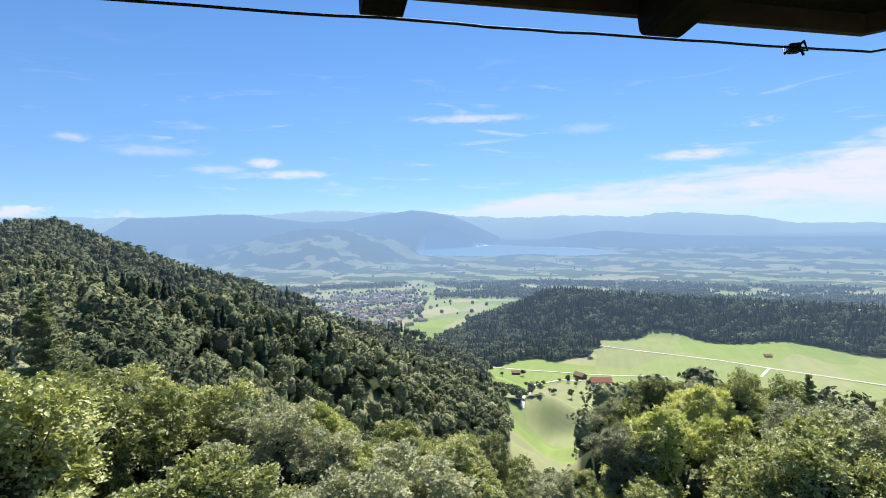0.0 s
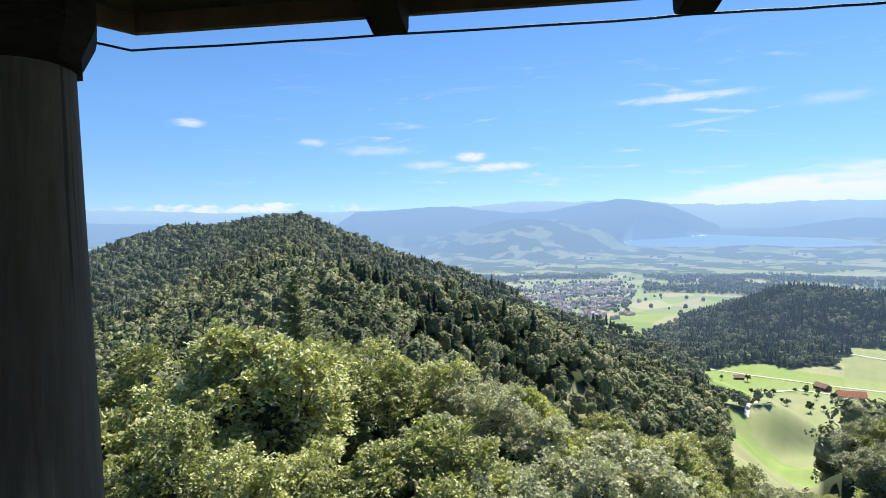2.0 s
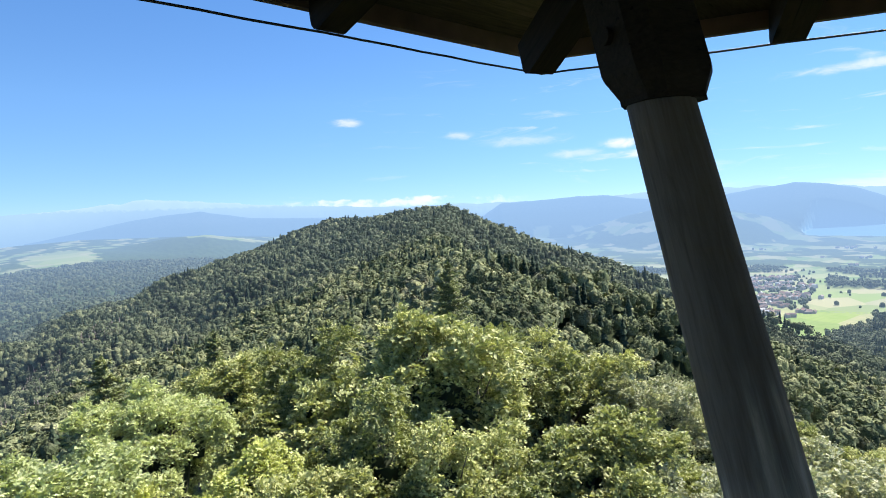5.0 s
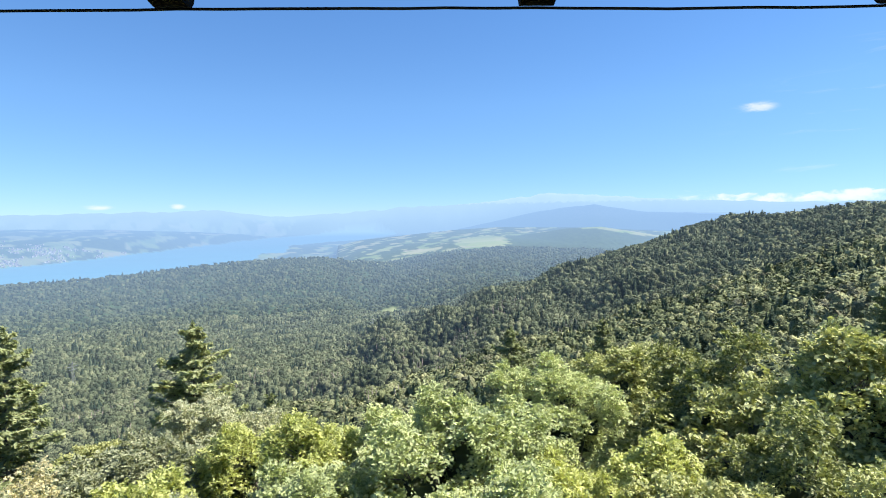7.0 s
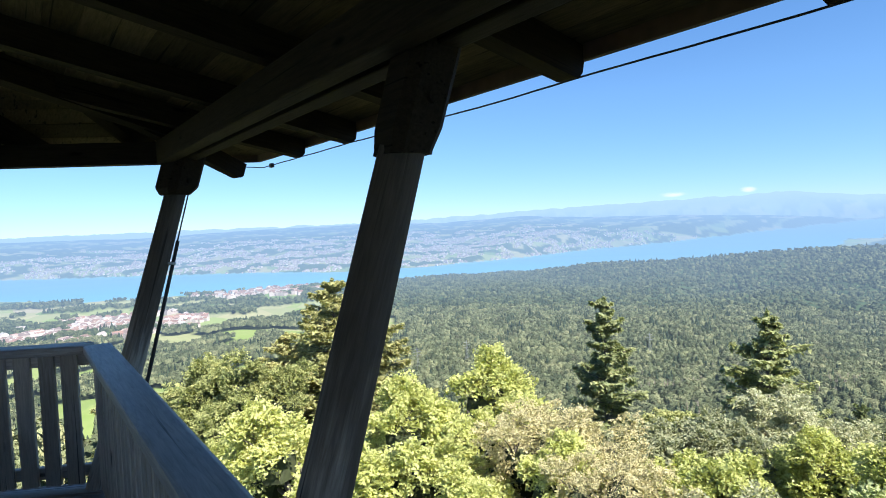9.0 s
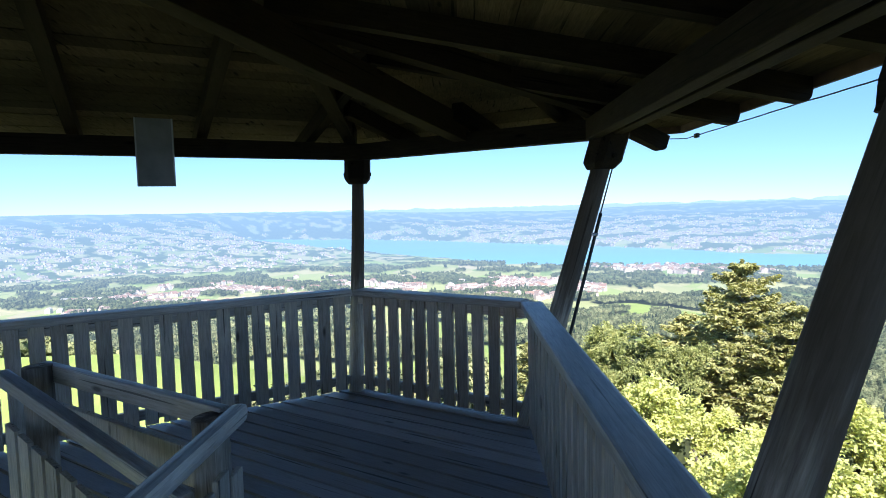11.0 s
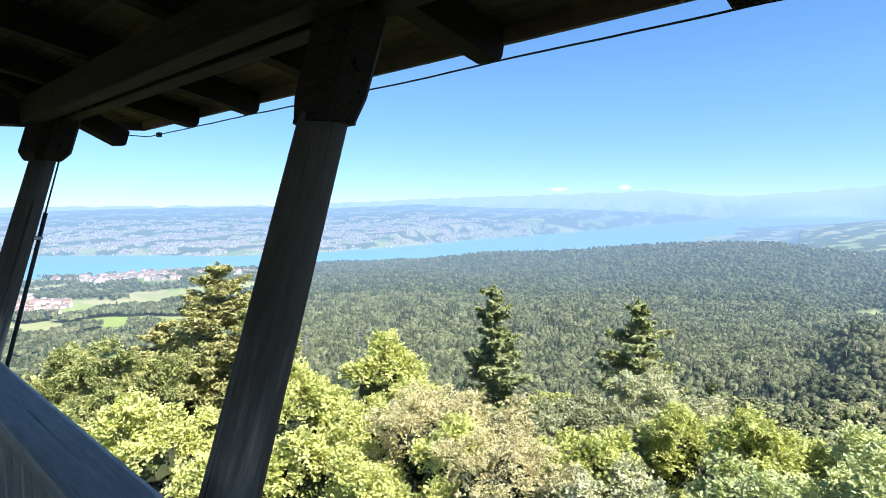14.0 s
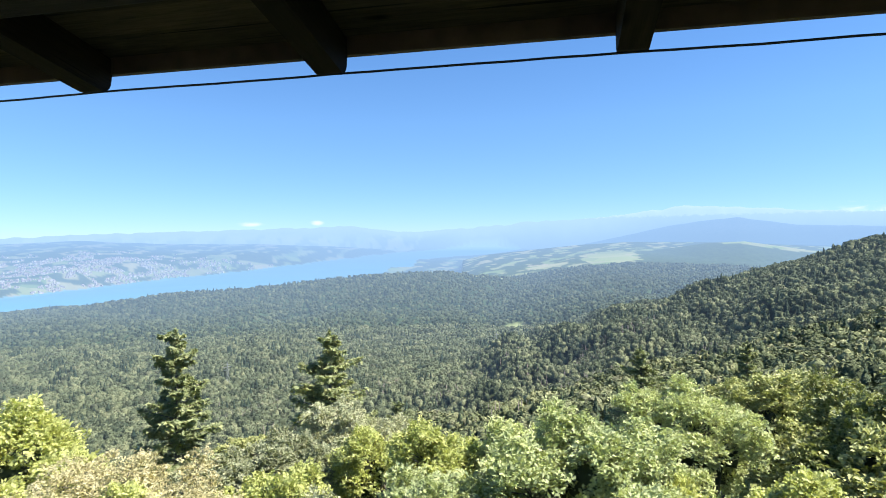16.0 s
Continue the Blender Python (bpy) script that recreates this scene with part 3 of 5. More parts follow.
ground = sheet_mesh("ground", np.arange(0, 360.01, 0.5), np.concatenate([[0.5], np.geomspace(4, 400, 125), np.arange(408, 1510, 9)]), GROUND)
tagged(ground, "hilly ground with meadows, fields and forest floor", "ground")

# the distance: plain, woods, lakes and mountains
m, n, l, b = material("distance")
DISTANCE = m
geo = n.new("ShaderNodeNewGeometry")
cell = tex(n, l, "ShaderNodeTexVoronoi", stretched(n, l, geo.outputs["Position"], (1.0, 0.6, 0.0)), 0.011)
field = ramp(n, l, cell.outputs["Color"], [(0.1, (0.18, 0.25, 0.075)), (0.35, (0.24, 0.27, 0.12)), (0.55, (0.31, 0.29, 0.17)), (0.75, (0.13, 0.20, 0.065)), (0.95, (0.34, 0.29, 0.21))])
woods = tex(n, l, "ShaderNodeTexNoise", geo.outputs["Position"], 0.045, Detail=6.0, Roughness=0.7)
wcol = ramp(n, l, woods.outputs["Fac"], [(0.3, (0.025, 0.045, 0.02)), (0.7, (0.06, 0.095, 0.035))])
att = n.new("ShaderNodeAttribute"); att.attribute_name = "wood"
c = mix(n, l, att.outputs["Fac"], field, wcol)
sep = n.new("ShaderNodeSeparateXYZ"); l.new(geo.outputs["Position"], sep.inputs[0])
rock = n.new("ShaderNodeMapRange"); rock.inputs["From Min"].default_value, rock.inputs["From Max"].default_value = 10, 60
l.new(sep.outputs["Z"], rock.inputs["Value"])
c = mix(n, l, rock.outputs[0], c, ramp(n, l, woods.outputs["Fac"], [(0.35, (0.05, 0.08, 0.05)), (0.7, (0.14, 0.15, 0.13))]))
snow = n.new("ShaderNodeMath"); snow.operation = "MULTIPLY_ADD"; snow.inputs[1].default_value, snow.inputs[2].default_value = 60, -30
sn = tex(n, l, "ShaderNodeTexNoise", geo.outputs["Position"], 0.03, Detail=5.0)
l.new(sn.outputs["Fac"], snow.inputs[0])
hz = n.new("ShaderNodeMath"); hz.operation = "ADD"; l.new(sep.outputs["Z"], hz.inputs[0]); l.new(snow.outputs[0], hz.inputs[1])
sm = n.new("ShaderNodeMapRange"); sm.inputs["From Min"].default_value, sm.inputs["From Max"].default_value = 150, 165
l.new(hz.outputs[0], sm.inputs["Value"])
c = mix(n, l, sm.outputs[0], c, (0.85, 0.87, 0.9))
wat = n.new("ShaderNodeAttribute"); wat.attribute_name = "water"
c = mix(n, l, wat.outputs["Fac"], c, (0.10, 0.30, 0.42))
l.new(c, b.inputs["Base Color"])
rg = n.new("ShaderNodeMapRange"); rg.inputs["To Min"].default_value, rg.inputs["To Max"].default_value = 0.95, 0.35
l.new(wat.outputs["Fac"], rg.inputs["Value"]); l.new(rg.outputs[0], b.inputs["Roughness"])
b.inputs["Specular IOR Level"].default_value = 0.2
# haze over plain, lakes and mountains is emission of their own surface
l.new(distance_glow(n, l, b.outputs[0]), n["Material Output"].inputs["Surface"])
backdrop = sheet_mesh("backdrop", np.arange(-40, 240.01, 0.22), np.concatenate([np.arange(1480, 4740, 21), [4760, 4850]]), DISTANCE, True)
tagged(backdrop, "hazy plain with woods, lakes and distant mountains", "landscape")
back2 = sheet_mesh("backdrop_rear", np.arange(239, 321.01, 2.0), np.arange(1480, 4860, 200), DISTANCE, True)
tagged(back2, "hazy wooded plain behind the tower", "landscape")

# ---- the tower's platform ----
def part(name, bm, mat, parent=None, label="", smooth=False):
    me = bpy.data.meshes.new(name)
    bm.normal_update()
    bm.to_mesh(me); bm.free()
    me.materials.append(mat)
    if smooth:
        me.polygons.foreach_set("use_smooth", np.ones(len(me.polygons), bool))
    ob = new(name, me)
    if parent is not None:
        ob.parent = parent
    if label:
        ob["label"] = label
    return ob


def thing(name, label, category, group="", place=None):
    e = new(name)
    if place is not None:
        e.matrix_world = place
    return tagged(e, label, category, group)


def box(bm, m, size, bevel=0.006):
    """A bevelled box of that size whose middle lies at the pose m."""
    g = bmesh.ops.create_cube(bm, size=1.0, matrix=m @ Matrix.Diagonal((*size, 1)))
    if bevel:
        es = list({e for v in g["verts"] for e in v.link_edges})
        bmesh.ops.bevel(bm, geom=es, offset=bevel, segments=2, affect="EDGES", profile=0.6)
    return bm


def stick(a, b, up=(0, 0, 1)):
    """A pose at the middle of a-b with local y along it and z upwards; and the length."""
    a, b = Vector(a), Vector(b)
    y = (b - a).normalized()
    x = y.cross(Vector(up)).normalized()
    z = x.cross(y)
    m = Matrix((x, y, z)).transposed().to_4x4()
    m.translation = (a + b) / 2
    return m, (b - a).length


def beam(name, a, b, w, h, mat, parent=None, bevel=0.008, label=""):
    """A squared timber from a to b, modelled along its own y axis."""
    m, n = stick(a, b)
    ob = part(name, box(bmesh.new(), Matrix(), (w, n, h), bevel), mat, parent, label)
    ob.matrix_world = m
    return ob


def round_timber(length, r0, r1, seed, sides=18, rings=14):
    """A slightly uneven round log along z from 0."""
    rng = random.Random(seed)
    bm = bmesh.new()
    ring = []
    ph = [rng.uniform(0, 6.28) for _ in range(4)]
    for i in range(rings + 1):
        t = i / rings
        r = r0 + (r1 - r0) * t
        row = []
        for k in range(sides):
            a = 6.28319 * k / sides
            u = r * (1 + 0.018 * math.sin(3 * a + ph[0] + 2 * t) + 0.012 * math.sin(5 * a + ph[1] - 3 * t))
            row.append(bm.verts.new((u * math.cos(a) + 0.004 * math.sin(5 * t + ph[2]), u * math.sin(a) + 0.004 * math.sin(4 * t + ph[3]), t * length)))
        ring.append(row)
    for p, q in zip(ring, ring[1:]):
        for k in range(sides):
            bm.faces.new((p[k], p[(k + 1) % sides], q[(k + 1) % sides], q[k]))
    bm.faces.new(ring[0][::-1]); bm.faces.new(ring[-1])
    return bm


XF, LONG, SHORT = -0.411, 5.476, 1.543
OX, OY = XF + (LONG + 2 * SHORT) / (2 * math.sqrt(3)), -1.129
LEAN_N, LEAN_T = 0.322, 0.130            # the posts lean outwards


def turn(k):
    """The platform repeats three times round its middle."""
    return Matrix.Translation((OX, OY, 0)) @ Matrix.Rotation(radians(120 * k), 4, "Z") @ Matrix.Translation((-OX, -OY, 0))


def spot(k, x, y, z):
    """A place told on the lakeward side (k = 0), carried to side k."""
    return turn(k) @ Vector((x, y, z))


YA, YB, YC = OY + LONG / 2, -1.217, OY - LONG / 2
RAIL_X = XF - 0.145                     # outer edge of the handrail
NS = Vector((-0.5, -0.8660254, 0))      # outwards on the short side after C
TS = Vector((0.8660254, -0.5, 0))       # along it, from C to D
BEAM_Z, PITCH = 2.14, 0.20
OUT = 0.63                              # the heads stand outside the feet by this much


def under(d):
    """Underside of the rafters, d metres inside the ring beam."""
    return BEAM_Z + 0.172 + PITCH * d


# posts with their carved heads
def post(foot, lean, label, r=0.088, place=Matrix(), seed=1, hood=1.0):
    e = thing("post", label, "post", "posts of the platform")
    z_top = BEAM_Z
    foot = Vector(foot); axis = Vector((lean[0], lean[1], 1.0))
    m = axis.to_track_quat("Z", "Y").to_matrix().to_4x4()
    m.translation = foot - axis * 0.12
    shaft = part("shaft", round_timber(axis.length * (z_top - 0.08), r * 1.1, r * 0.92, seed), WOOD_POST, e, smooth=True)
    shaft.matrix_world = m
    # the head: a stepped, tapered block under the beam
    top = foot + axis * z_top
    rot = Matrix.Rotation(math.atan2(lean[1], lean[0]), 4, "Z")
    bm = bmesh.new()
    prof = [(-0.285, 0.068), (-0.272, 0.076), (-0.225, 0.096), (-0.21, 0.099), (-0.02, 0.10), (0.12, 0.10)]
    if hood > 1:
        prof = [(z * 0.78 if z < 0 else z, h) for z, h in prof]
    rows = []
    for z, h in prof:
        c = top + axis * z
        h = max(h * hood, r * (1.0 if z < -0.2 else 1.2))
        rows.append([bm.verts.new(c + rot @ Vector((sx * h, sy * h, 0))) for sx, sy in ((-0.62, -1), (0.62, -1), (1, -0.62), (1, 0.62), (0.62, 1), (-0.62, 1), (-1, 0.62), (-1, -0.62))])
    for p, q in zip(rows, rows[1:]):
        for i in range(8):
            bm.faces.new((p[i], p[(i + 1) % 8], q[(i + 1) % 8], q[i]))
    bm.faces.new(rows[0][::-1]); bm.faces.new(rows[-1])
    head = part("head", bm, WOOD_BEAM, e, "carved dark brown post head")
    for s in (-1, 1):
        bm = bmesh.new()
        bmesh.ops.create_cone(bm, cap_ends=True, segments=14, radius1=0.02, radius2=0.017, depth=0.03, matrix=Matrix.Translation(top + axis * -0.13 + rot @ Vector((0, s * 0.098 * hood, 0))) @ rot @ Matrix.Rotation(radians(90), 4, "X"))
        part("bolt", bm, WOOD_BEAM, head, "round dark plug")
    return e


for k in range(3):
    t = turn(k)
    r3 = t.to_3x3()
    for (px, py), (lx, ly), rr in (((XF, YA), (-LEAN_N, LEAN_T), 0.076), ((XF, YB), (-0.329, 0.0), 0.072), ((XF, YC), (-LEAN_N, -LEAN_T), 0.073)):
        if k == 1 and py > YB + 1:
            ly = 0.155
        if k == 0 and py > 0:
            px, py = px + 0.010, py + 0.008
        f = t @ Vector((px, py, 0)); v = r3 @ Vector((lx, ly, 0))
        post(f, (v.x, v.y), "round weathered grey wooden post leaning outwards, with carved head", rr if k != 1 else 0.06, seed=k * 5 + int(py * 3), hood=(1.0 if py > 0 else 0.84) if k == 0 and py > YC + 1 else 1.18)


def outline(o):
    """Corners of the platform's outline, o metres outside the feet of the posts: A and C of each side."""
    g = o * math.tan(radians(30))
    return [(turn(k) @ Vector((XF - o, y, 0))) for k in range(3) for y in (YA + g, YC - g)]


# the doubled ring beam on the posts
frame_roof = thing("roof_frame", "dark brown timber roof frame of ring beams, rafters and hips", "roof frame")
for o, w, h, dz in ((OUT - 0.06, 0.09, 0.15, 0.0), (OUT + 0.10, 0.09, 0.13, 0.02)):
    ring = outline(o)
    for a, b in zip(ring, ring[1:] + ring[:1]):
        d = (b - a).normalized() * 0.03
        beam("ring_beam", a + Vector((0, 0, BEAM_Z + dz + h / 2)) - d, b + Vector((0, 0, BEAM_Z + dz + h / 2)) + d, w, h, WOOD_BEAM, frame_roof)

# rafters, from the ring beam to the hips; each side's roof rises at the same pitch
APEX = Vector((OX, OY, under(OX - XF + OUT)))
short_mid = Vector((XF, YC, 0)) + TS * (SHORT / 2)
MEET = short_mid - NS * (SHORT / 2 * math.tan(radians(60)))


def rafter_mesh(w, n, h):
    """A timber along y whose lower end, at -y, is cut round."""
    prof = [(n / 2, -h / 2), (-n / 2 + 0.04, -h / 2)]
    prof += [(-n / 2 + 0.04 - 0.04 * math.sin(a), -h / 2 + 0.04 * (1 - math.cos(a))) for a in (0.4, 0.8, 1.2, 1.5)]
    prof += [(-n / 2, h / 2), (n / 2, h / 2)]
    bm = bmesh.new()
    sides = [[bm.verts.new((sx * w / 2, y, z)) for y, z in prof] for sx in (-1, 1)]
    bm.faces.new(sides[0][::-1]); bm.faces.new(sides[1])
    for i in range(len(prof)):
        j = (i + 1) % len(prof)
        bm.faces.new((sides[0][i], sides[0][j], sides[1][j], sides[1][i]))
    bmesh.ops.recalc_face_normals(bm, faces=bm.faces)
    return bm


def rafter(a, b, w, h, name="rafter"):
    """From the eave at a up to b."""
    m, n = stick(a, b)
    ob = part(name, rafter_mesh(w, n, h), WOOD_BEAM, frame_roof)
    ob.matrix_world = m
    return ob


RAFTER_Y = [-3.74, -2.975, -2.10, -1.245, -0.362, 0.554, 1.477]
EAVE, TIP_Z = 1.437, 2.176                # the eaves, outside the feet of the posts
CORNER_Z = 2.108                          # the short timbers over the corner posts lie lower
SHORT_U = (-0.855, -0.095, 0.762)
OVER = 1.415 - OUT                        # the rafters' reach beyond the ring beam
for k in range(3):
    far_side = k == 1                                       # the eaves reach less far out there
    for y in RAFTER_Y:
        reach = 1.05 if far_side else 1.415
        depth = (OX - XF + OUT) * (1 - abs(y - OY) / (LONG / 2 + SHORT + OUT * 1.732))
        rafter(spot(k, XF - reach, y, under(OUT - reach) + 0.065), spot(k, XF - OUT + depth, y, under(depth) + 0.065), 0.086, 0.13)
    for u in SHORT_U:
        reach = 1.415 if k == 2 else 1.05
        p = short_mid + TS * u + NS * reach
        depth = max(0.25, (SHORT / 2 + OUT * 0.577 - abs(u)) * 1.732) if abs(u) > 0.3 else 0.3
        q = p - NS * (reach - OUT + depth)
        rafter(turn(k) @ Vector((p.x, p.y, under(OUT - reach) + 0.065)), turn(k) @ Vector((q.x, q.y, under(depth) + 0.065)), 0.10, 0.13)
    # the great hip under the roof's edge
    p = short_mid + NS * (OUT - 0.05)
    great = beam("hip", turn(k) @ Vector((p.x, p.y, under(0) + 0.0)), turn(k) @ Vector((OX, OY, under(OX - XF + OUT) - 0.02)), 0.13, 0.20, WOOD_BEAM, frame_roof)
    for y, sg in ((YA, 1), (YC, -1)):                       # corner timbers, over the heads of the corner posts and up to the great hip
        m = MEET if sg < 0 else Vector((MEET.x, 2 * OY - MEET.y, 0))
        d0 = (SHORT / 2 + OUT * 0.577) * 1.732
        head = Vector((XF - LEAN_N * BEAM_Z, y + sg * LEAN_T * BEAM_Z, 0))
        out = Vector((-LEAN_N, sg * LEAN_T, 0)).normalized()
        tail = head + out * 0.50
        rafter(turn(k) @ Vector((tail.x, tail.y, CORNER_Z)), turn(k) @ Vector((head.x - out.x * 0.3, head.y - out.y * 0.3, CORNER_Z + 0.30)), 0.086, 0.125, "corner_tail")
        rafter(spot(k, head.x, head.y, under(0) + 0.055), turn(k) @ Vector((m.x, m.y, under(d0) + 0.055)), 0.11, 0.15, "corner_hip")

# ceiling boards: rows of planks parallel to each eave, on the rafters
bm = bmesh.new()
def board_row(o0, o1, lift):
    ring0, ring1 = outline(o0), outline(o1)
    for j in range(6):
        a, b = ring0[j], ring0[(j + 1) % 6]
        d, c = ring1[j], ring1[(j + 1) % 6]
        z0, z1 = under(OUT - o0) + 0.132 + lift, under(OUT - o1) + 0.132 + lift
        vs = [bm.verts.new((p.x, p.y, z + up)) for up in (0, 0.022) for p, z in ((a, z0), (b, z0), (c, z1), (d, z1))]
        for f in ((3, 2, 1, 0), (4, 5, 6, 7), (0, 1, 5, 4), (1, 2, 6, 5), (2, 3, 7, 6), (3, 0, 4, 7)):
            bm.faces.new([vs[q] for q in f])

o = EAVE - 0.02
while o > -(SHORT / 2) * 1.732 + 0.14:
    board_row(o, o - 0.128, random.uniform(-0.004, 0.004))
    o -= 0.13
tip = o
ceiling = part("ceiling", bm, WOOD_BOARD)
tagged(ceiling, "dark brown board ceiling under the roof", "ceiling", kind="structure")
# inside the meeting points the outline is a triangle
bm = bmesh.new()
def board_tri(d0, d1, lift):
    rad = lambda d: 2 * (OX - XF + OUT - d)
    for j in range(3):
        pts = []
        for d in (d0, d1):
            for s in (1, -1):
                a = radians(180 + 120 * j + s * 60)
                pts.append((OX + rad(d) * math.cos(a), OY + rad(d) * math.sin(a), under(d) + 0.132 + lift))
        q = [pts[0], pts[1], pts[3], pts[2]]
        vs = [bm.verts.new((x, y, z + up)) for up in (0, 0.022) for x, y, z in q]
        for f in ((3, 2, 1, 0), (4, 5, 6, 7), (0, 1, 5, 4), (1, 2, 6, 5), (2, 3, 7, 6), (3, 0, 4, 7)):
            bm.faces.new([vs[i] for i in f])

d = OUT - tip
while d < OX - XF + OUT - 0.02:
    board_tri(d, min(d + 0.128, OX - XF + OUT - 0.005), random.uniform(-0.004, 0.004))
    d += 0.13
tagged(part("ceiling_top", bm, WOOD_BOARD), "dark brown board ceiling round the roof's peak", "ceiling", kind="structure")

# the outer roof with its eaves: soffit, edge board and covering
bm = bmesh.new()
def roof_ring(o0, z0, o1, z1):
    r0, r1 = outline(o0), outline(o1)
    for j in range(6):
        a, b, c, d = r0[j], r0[(j + 1) % 6], r1[(j + 1) % 6], r1[j]
        bm.faces.new([bm.verts.new((p.x, p.y, z)) for p, z in ((a, z0), (b, z0), (c, z1), (d, z1))])
roof_ring(EAVE, 2.231, EAVE - 0.025, 2.231)
roof_ring(EAVE, 2.231, EAVE + 0.02, 2.40)
roof_ring(EAVE - 0.025, 2.231, EAVE - 0.025, 2.40)
roof_ring(EAVE + 0.02, 2.40, -1.3, 3.1)
ring = outline(-1.3)
bm.faces.new([bm.verts.new((p.x, p.y, 3.1)) for p in ring])
tagged(part("roof", bm, SHINGLE), "low tower roof with overhanging dark eaves", "roof", kind="structure")

# floor boards: the deck runs across the platform, square to the eastern gap
def clip(poly, px, py, nx, ny):
    out = []
    for i in range(len(poly)):
        a, b = poly[i], poly[(i + 1) % len(poly)]
        da, db = (a[0] - px) * nx + (a[1] - py) * ny, (b[0] - px) * nx + (b[1] - py) * ny
        if da <= 0:
            out.append(a)
        if da * db < 0:
            t = da / (da - db)
            out.append((a[0] + t * (b[0] - a[0]), a[1] + t * (b[1] - a[1])))
    return out


deck = thing("floor", "dark weathered deck boards with open joints", "floor")
deck["kind"] = "structure"
hexagon = [(p.x, p.y) for p in outline(0.10)]
hexagon = hexagon if sum(a[0] * b[1] - b[0] * a[1] for a, b in zip(hexagon, hexagon[1:] + hexagon[:1])) > 0 else hexagon[::-1]
STAIR_R = 1.5                                              # the stair well: a hexagon round the middle
well = [(OX + STAIR_R * math.cos(radians(210 + 60 * k)), OY + STAIR_R * math.sin(radians(210 + 60 * k))) for k in range(6)]

well[0], well[1], well[5] = (0.90, -1.843), (2.014, -2.486), (0.90, -0.20)


def prism(poly, z0, z1):
    bm = bmesh.new()
    lo = [bm.verts.new((x, y, z0)) for x, y in poly]; hi = [bm.verts.new((x, y, z1)) for x, y in poly]
    bm.faces.new(lo[::-1]); bm.faces.new(hi)
    for q in range(len(poly)):
        p = (q + 1) % len(poly)
        bm.faces.new((lo[q], lo[p], hi[p], hi[q]))
    return bm


BOARD, DECK = 0.142, 0.12               # the deck lies a little above the beams
row = -40
turn_deck = math.atan2(TS.y, TS.x)
while row < 60:
    s0 = row * BOARD; s1 = s0 + BOARD - 0.024
    poly = clip(clip(hexagon, OX + NS.x * s1, OY + NS.y * s1, NS.x, NS.y), OX + NS.x * s0, OY + NS.y * s0, -NS.x, -NS.y)
    row += 1
    if len(poly) < 3:
        continue
    pieces = [poly]
    # cut away the stair well: what lies outside each of its sides in turn
    cut, rest = [], poly
    for q in range(6):
        ax, ay = well[q]; bx, by = well[(q + 1) % 6]
        nx, ny = by - ay, ax - bx
        outer = clip(rest, ax, ay, -nx, -ny)
        if len(outer) > 2:
            cut.append(outer)
        rest = clip(rest, ax, ay, nx, ny)
        if len(rest) < 3:
            break
    for piece in cut:
        if abs(sum(a[0] * b[1] - b[0] * a[1] for a, b in zip(piece, piece[1:] + piece[:1]))) < 0.004:
            continue
        lift = random.uniform(-0.003, 0.003)
        cx, cy = sum(p[0] for p in piece) / len(piece), sum(p[1] for p in piece) / len(piece)
        c, sn = math.cos(turn_deck - radians(90)), math.sin(turn_deck - radians(90))
        local = [((x - cx) * c + (y - cy) * sn, -(x - cx) * sn + (y - cy) * c) for x, y in piece]
        ob = part("board", prism(local, -0.04 + lift, lift), WOOD_DECK, deck)
        ob.matrix_world = pose(cx, cy, DECK, 0, 0, math.degrees(turn_deck) - 90)


# railings: slats on two rails, under a broad handrail
SLAT = 0.131
def slat_mesh(w, h, t, name="slat"):
    me = bpy.data.meshes.new(name)
    bm = box(bmesh.new(), Matrix.Translation((0, 0, h / 2)), (w, t, h), 0.004)
    bm.to_mesh(me); bm.free(); me.materials.append(WOOD_SLAT)
    return me


SLATS = [slat_mesh(0.094 + 0.003 * q, 0.80 + 0.006 * (q % 3), 0.024) for q in range(-2, 3)]


def railing(a, b, label, out):
    """A railing from a to b; out points away from the platform."""
    a, b, out = Vector(a), Vector(b), Vector(out).normalized()
    e = thing("railing", label, "railing", "railings of the platform")
    d = (b - a).normalized(); n = (b - a).length
    up = Vector((0, 0, 1))
    beam("handrail", a + out * 0.07 + up * 0.972, b + out * 0.07 + up * 0.972, 0.15, 0.056, WOOD_RAIL, e, 0.016, "broad silvered handrail with rounded edges")
    beam("upper_rail", a + out * 0.082 + up * 0.905, b + out * 0.082 + up * 0.905, 0.04, 0.075, WOOD_RAIL, e)
    beam("lower_rail", a + out * 0.082 + up * (DECK + 0.09), b + out * 0.082 + up * (DECK + 0.09), 0.04, 0.075, WOOD_RAIL, e)
    count = int((n - 0.05) / SLAT)
    for q in range(count):
        p = a + d * ((n - count * SLAT) / 2 + (q + 0.5) * SLAT + random.uniform(-0.005, 0.005)) + out * 0.046
        ob = new("slat", random.choice(SLATS))
        ob.parent = e
        ob.matrix_world = Matrix.Translation((p.x, p.y, DECK + 0.02)) @ Matrix.Rotation(math.atan2(d.y, d.x), 4, "Z") @ Matrix.Rotation(radians(random.uniform(-0.5, 0.5)), 4, "Y")


ring = outline(0.0)
for j in range(6):
    a, b = ring[j], ring[(j + 1) % 6]
    o = (a + b) / 2 - Vector((OX, OY, 0))
    railing(a, b, "weathered grey slatted wooden railing with broad handrail", o)

# the balustrade round the stair well
W = [Vector((x, y, 0)) for x, y in well]
stair = thing("stair_balustrade", "rough grey wooden balustrade round the stair opening", "balustrade")
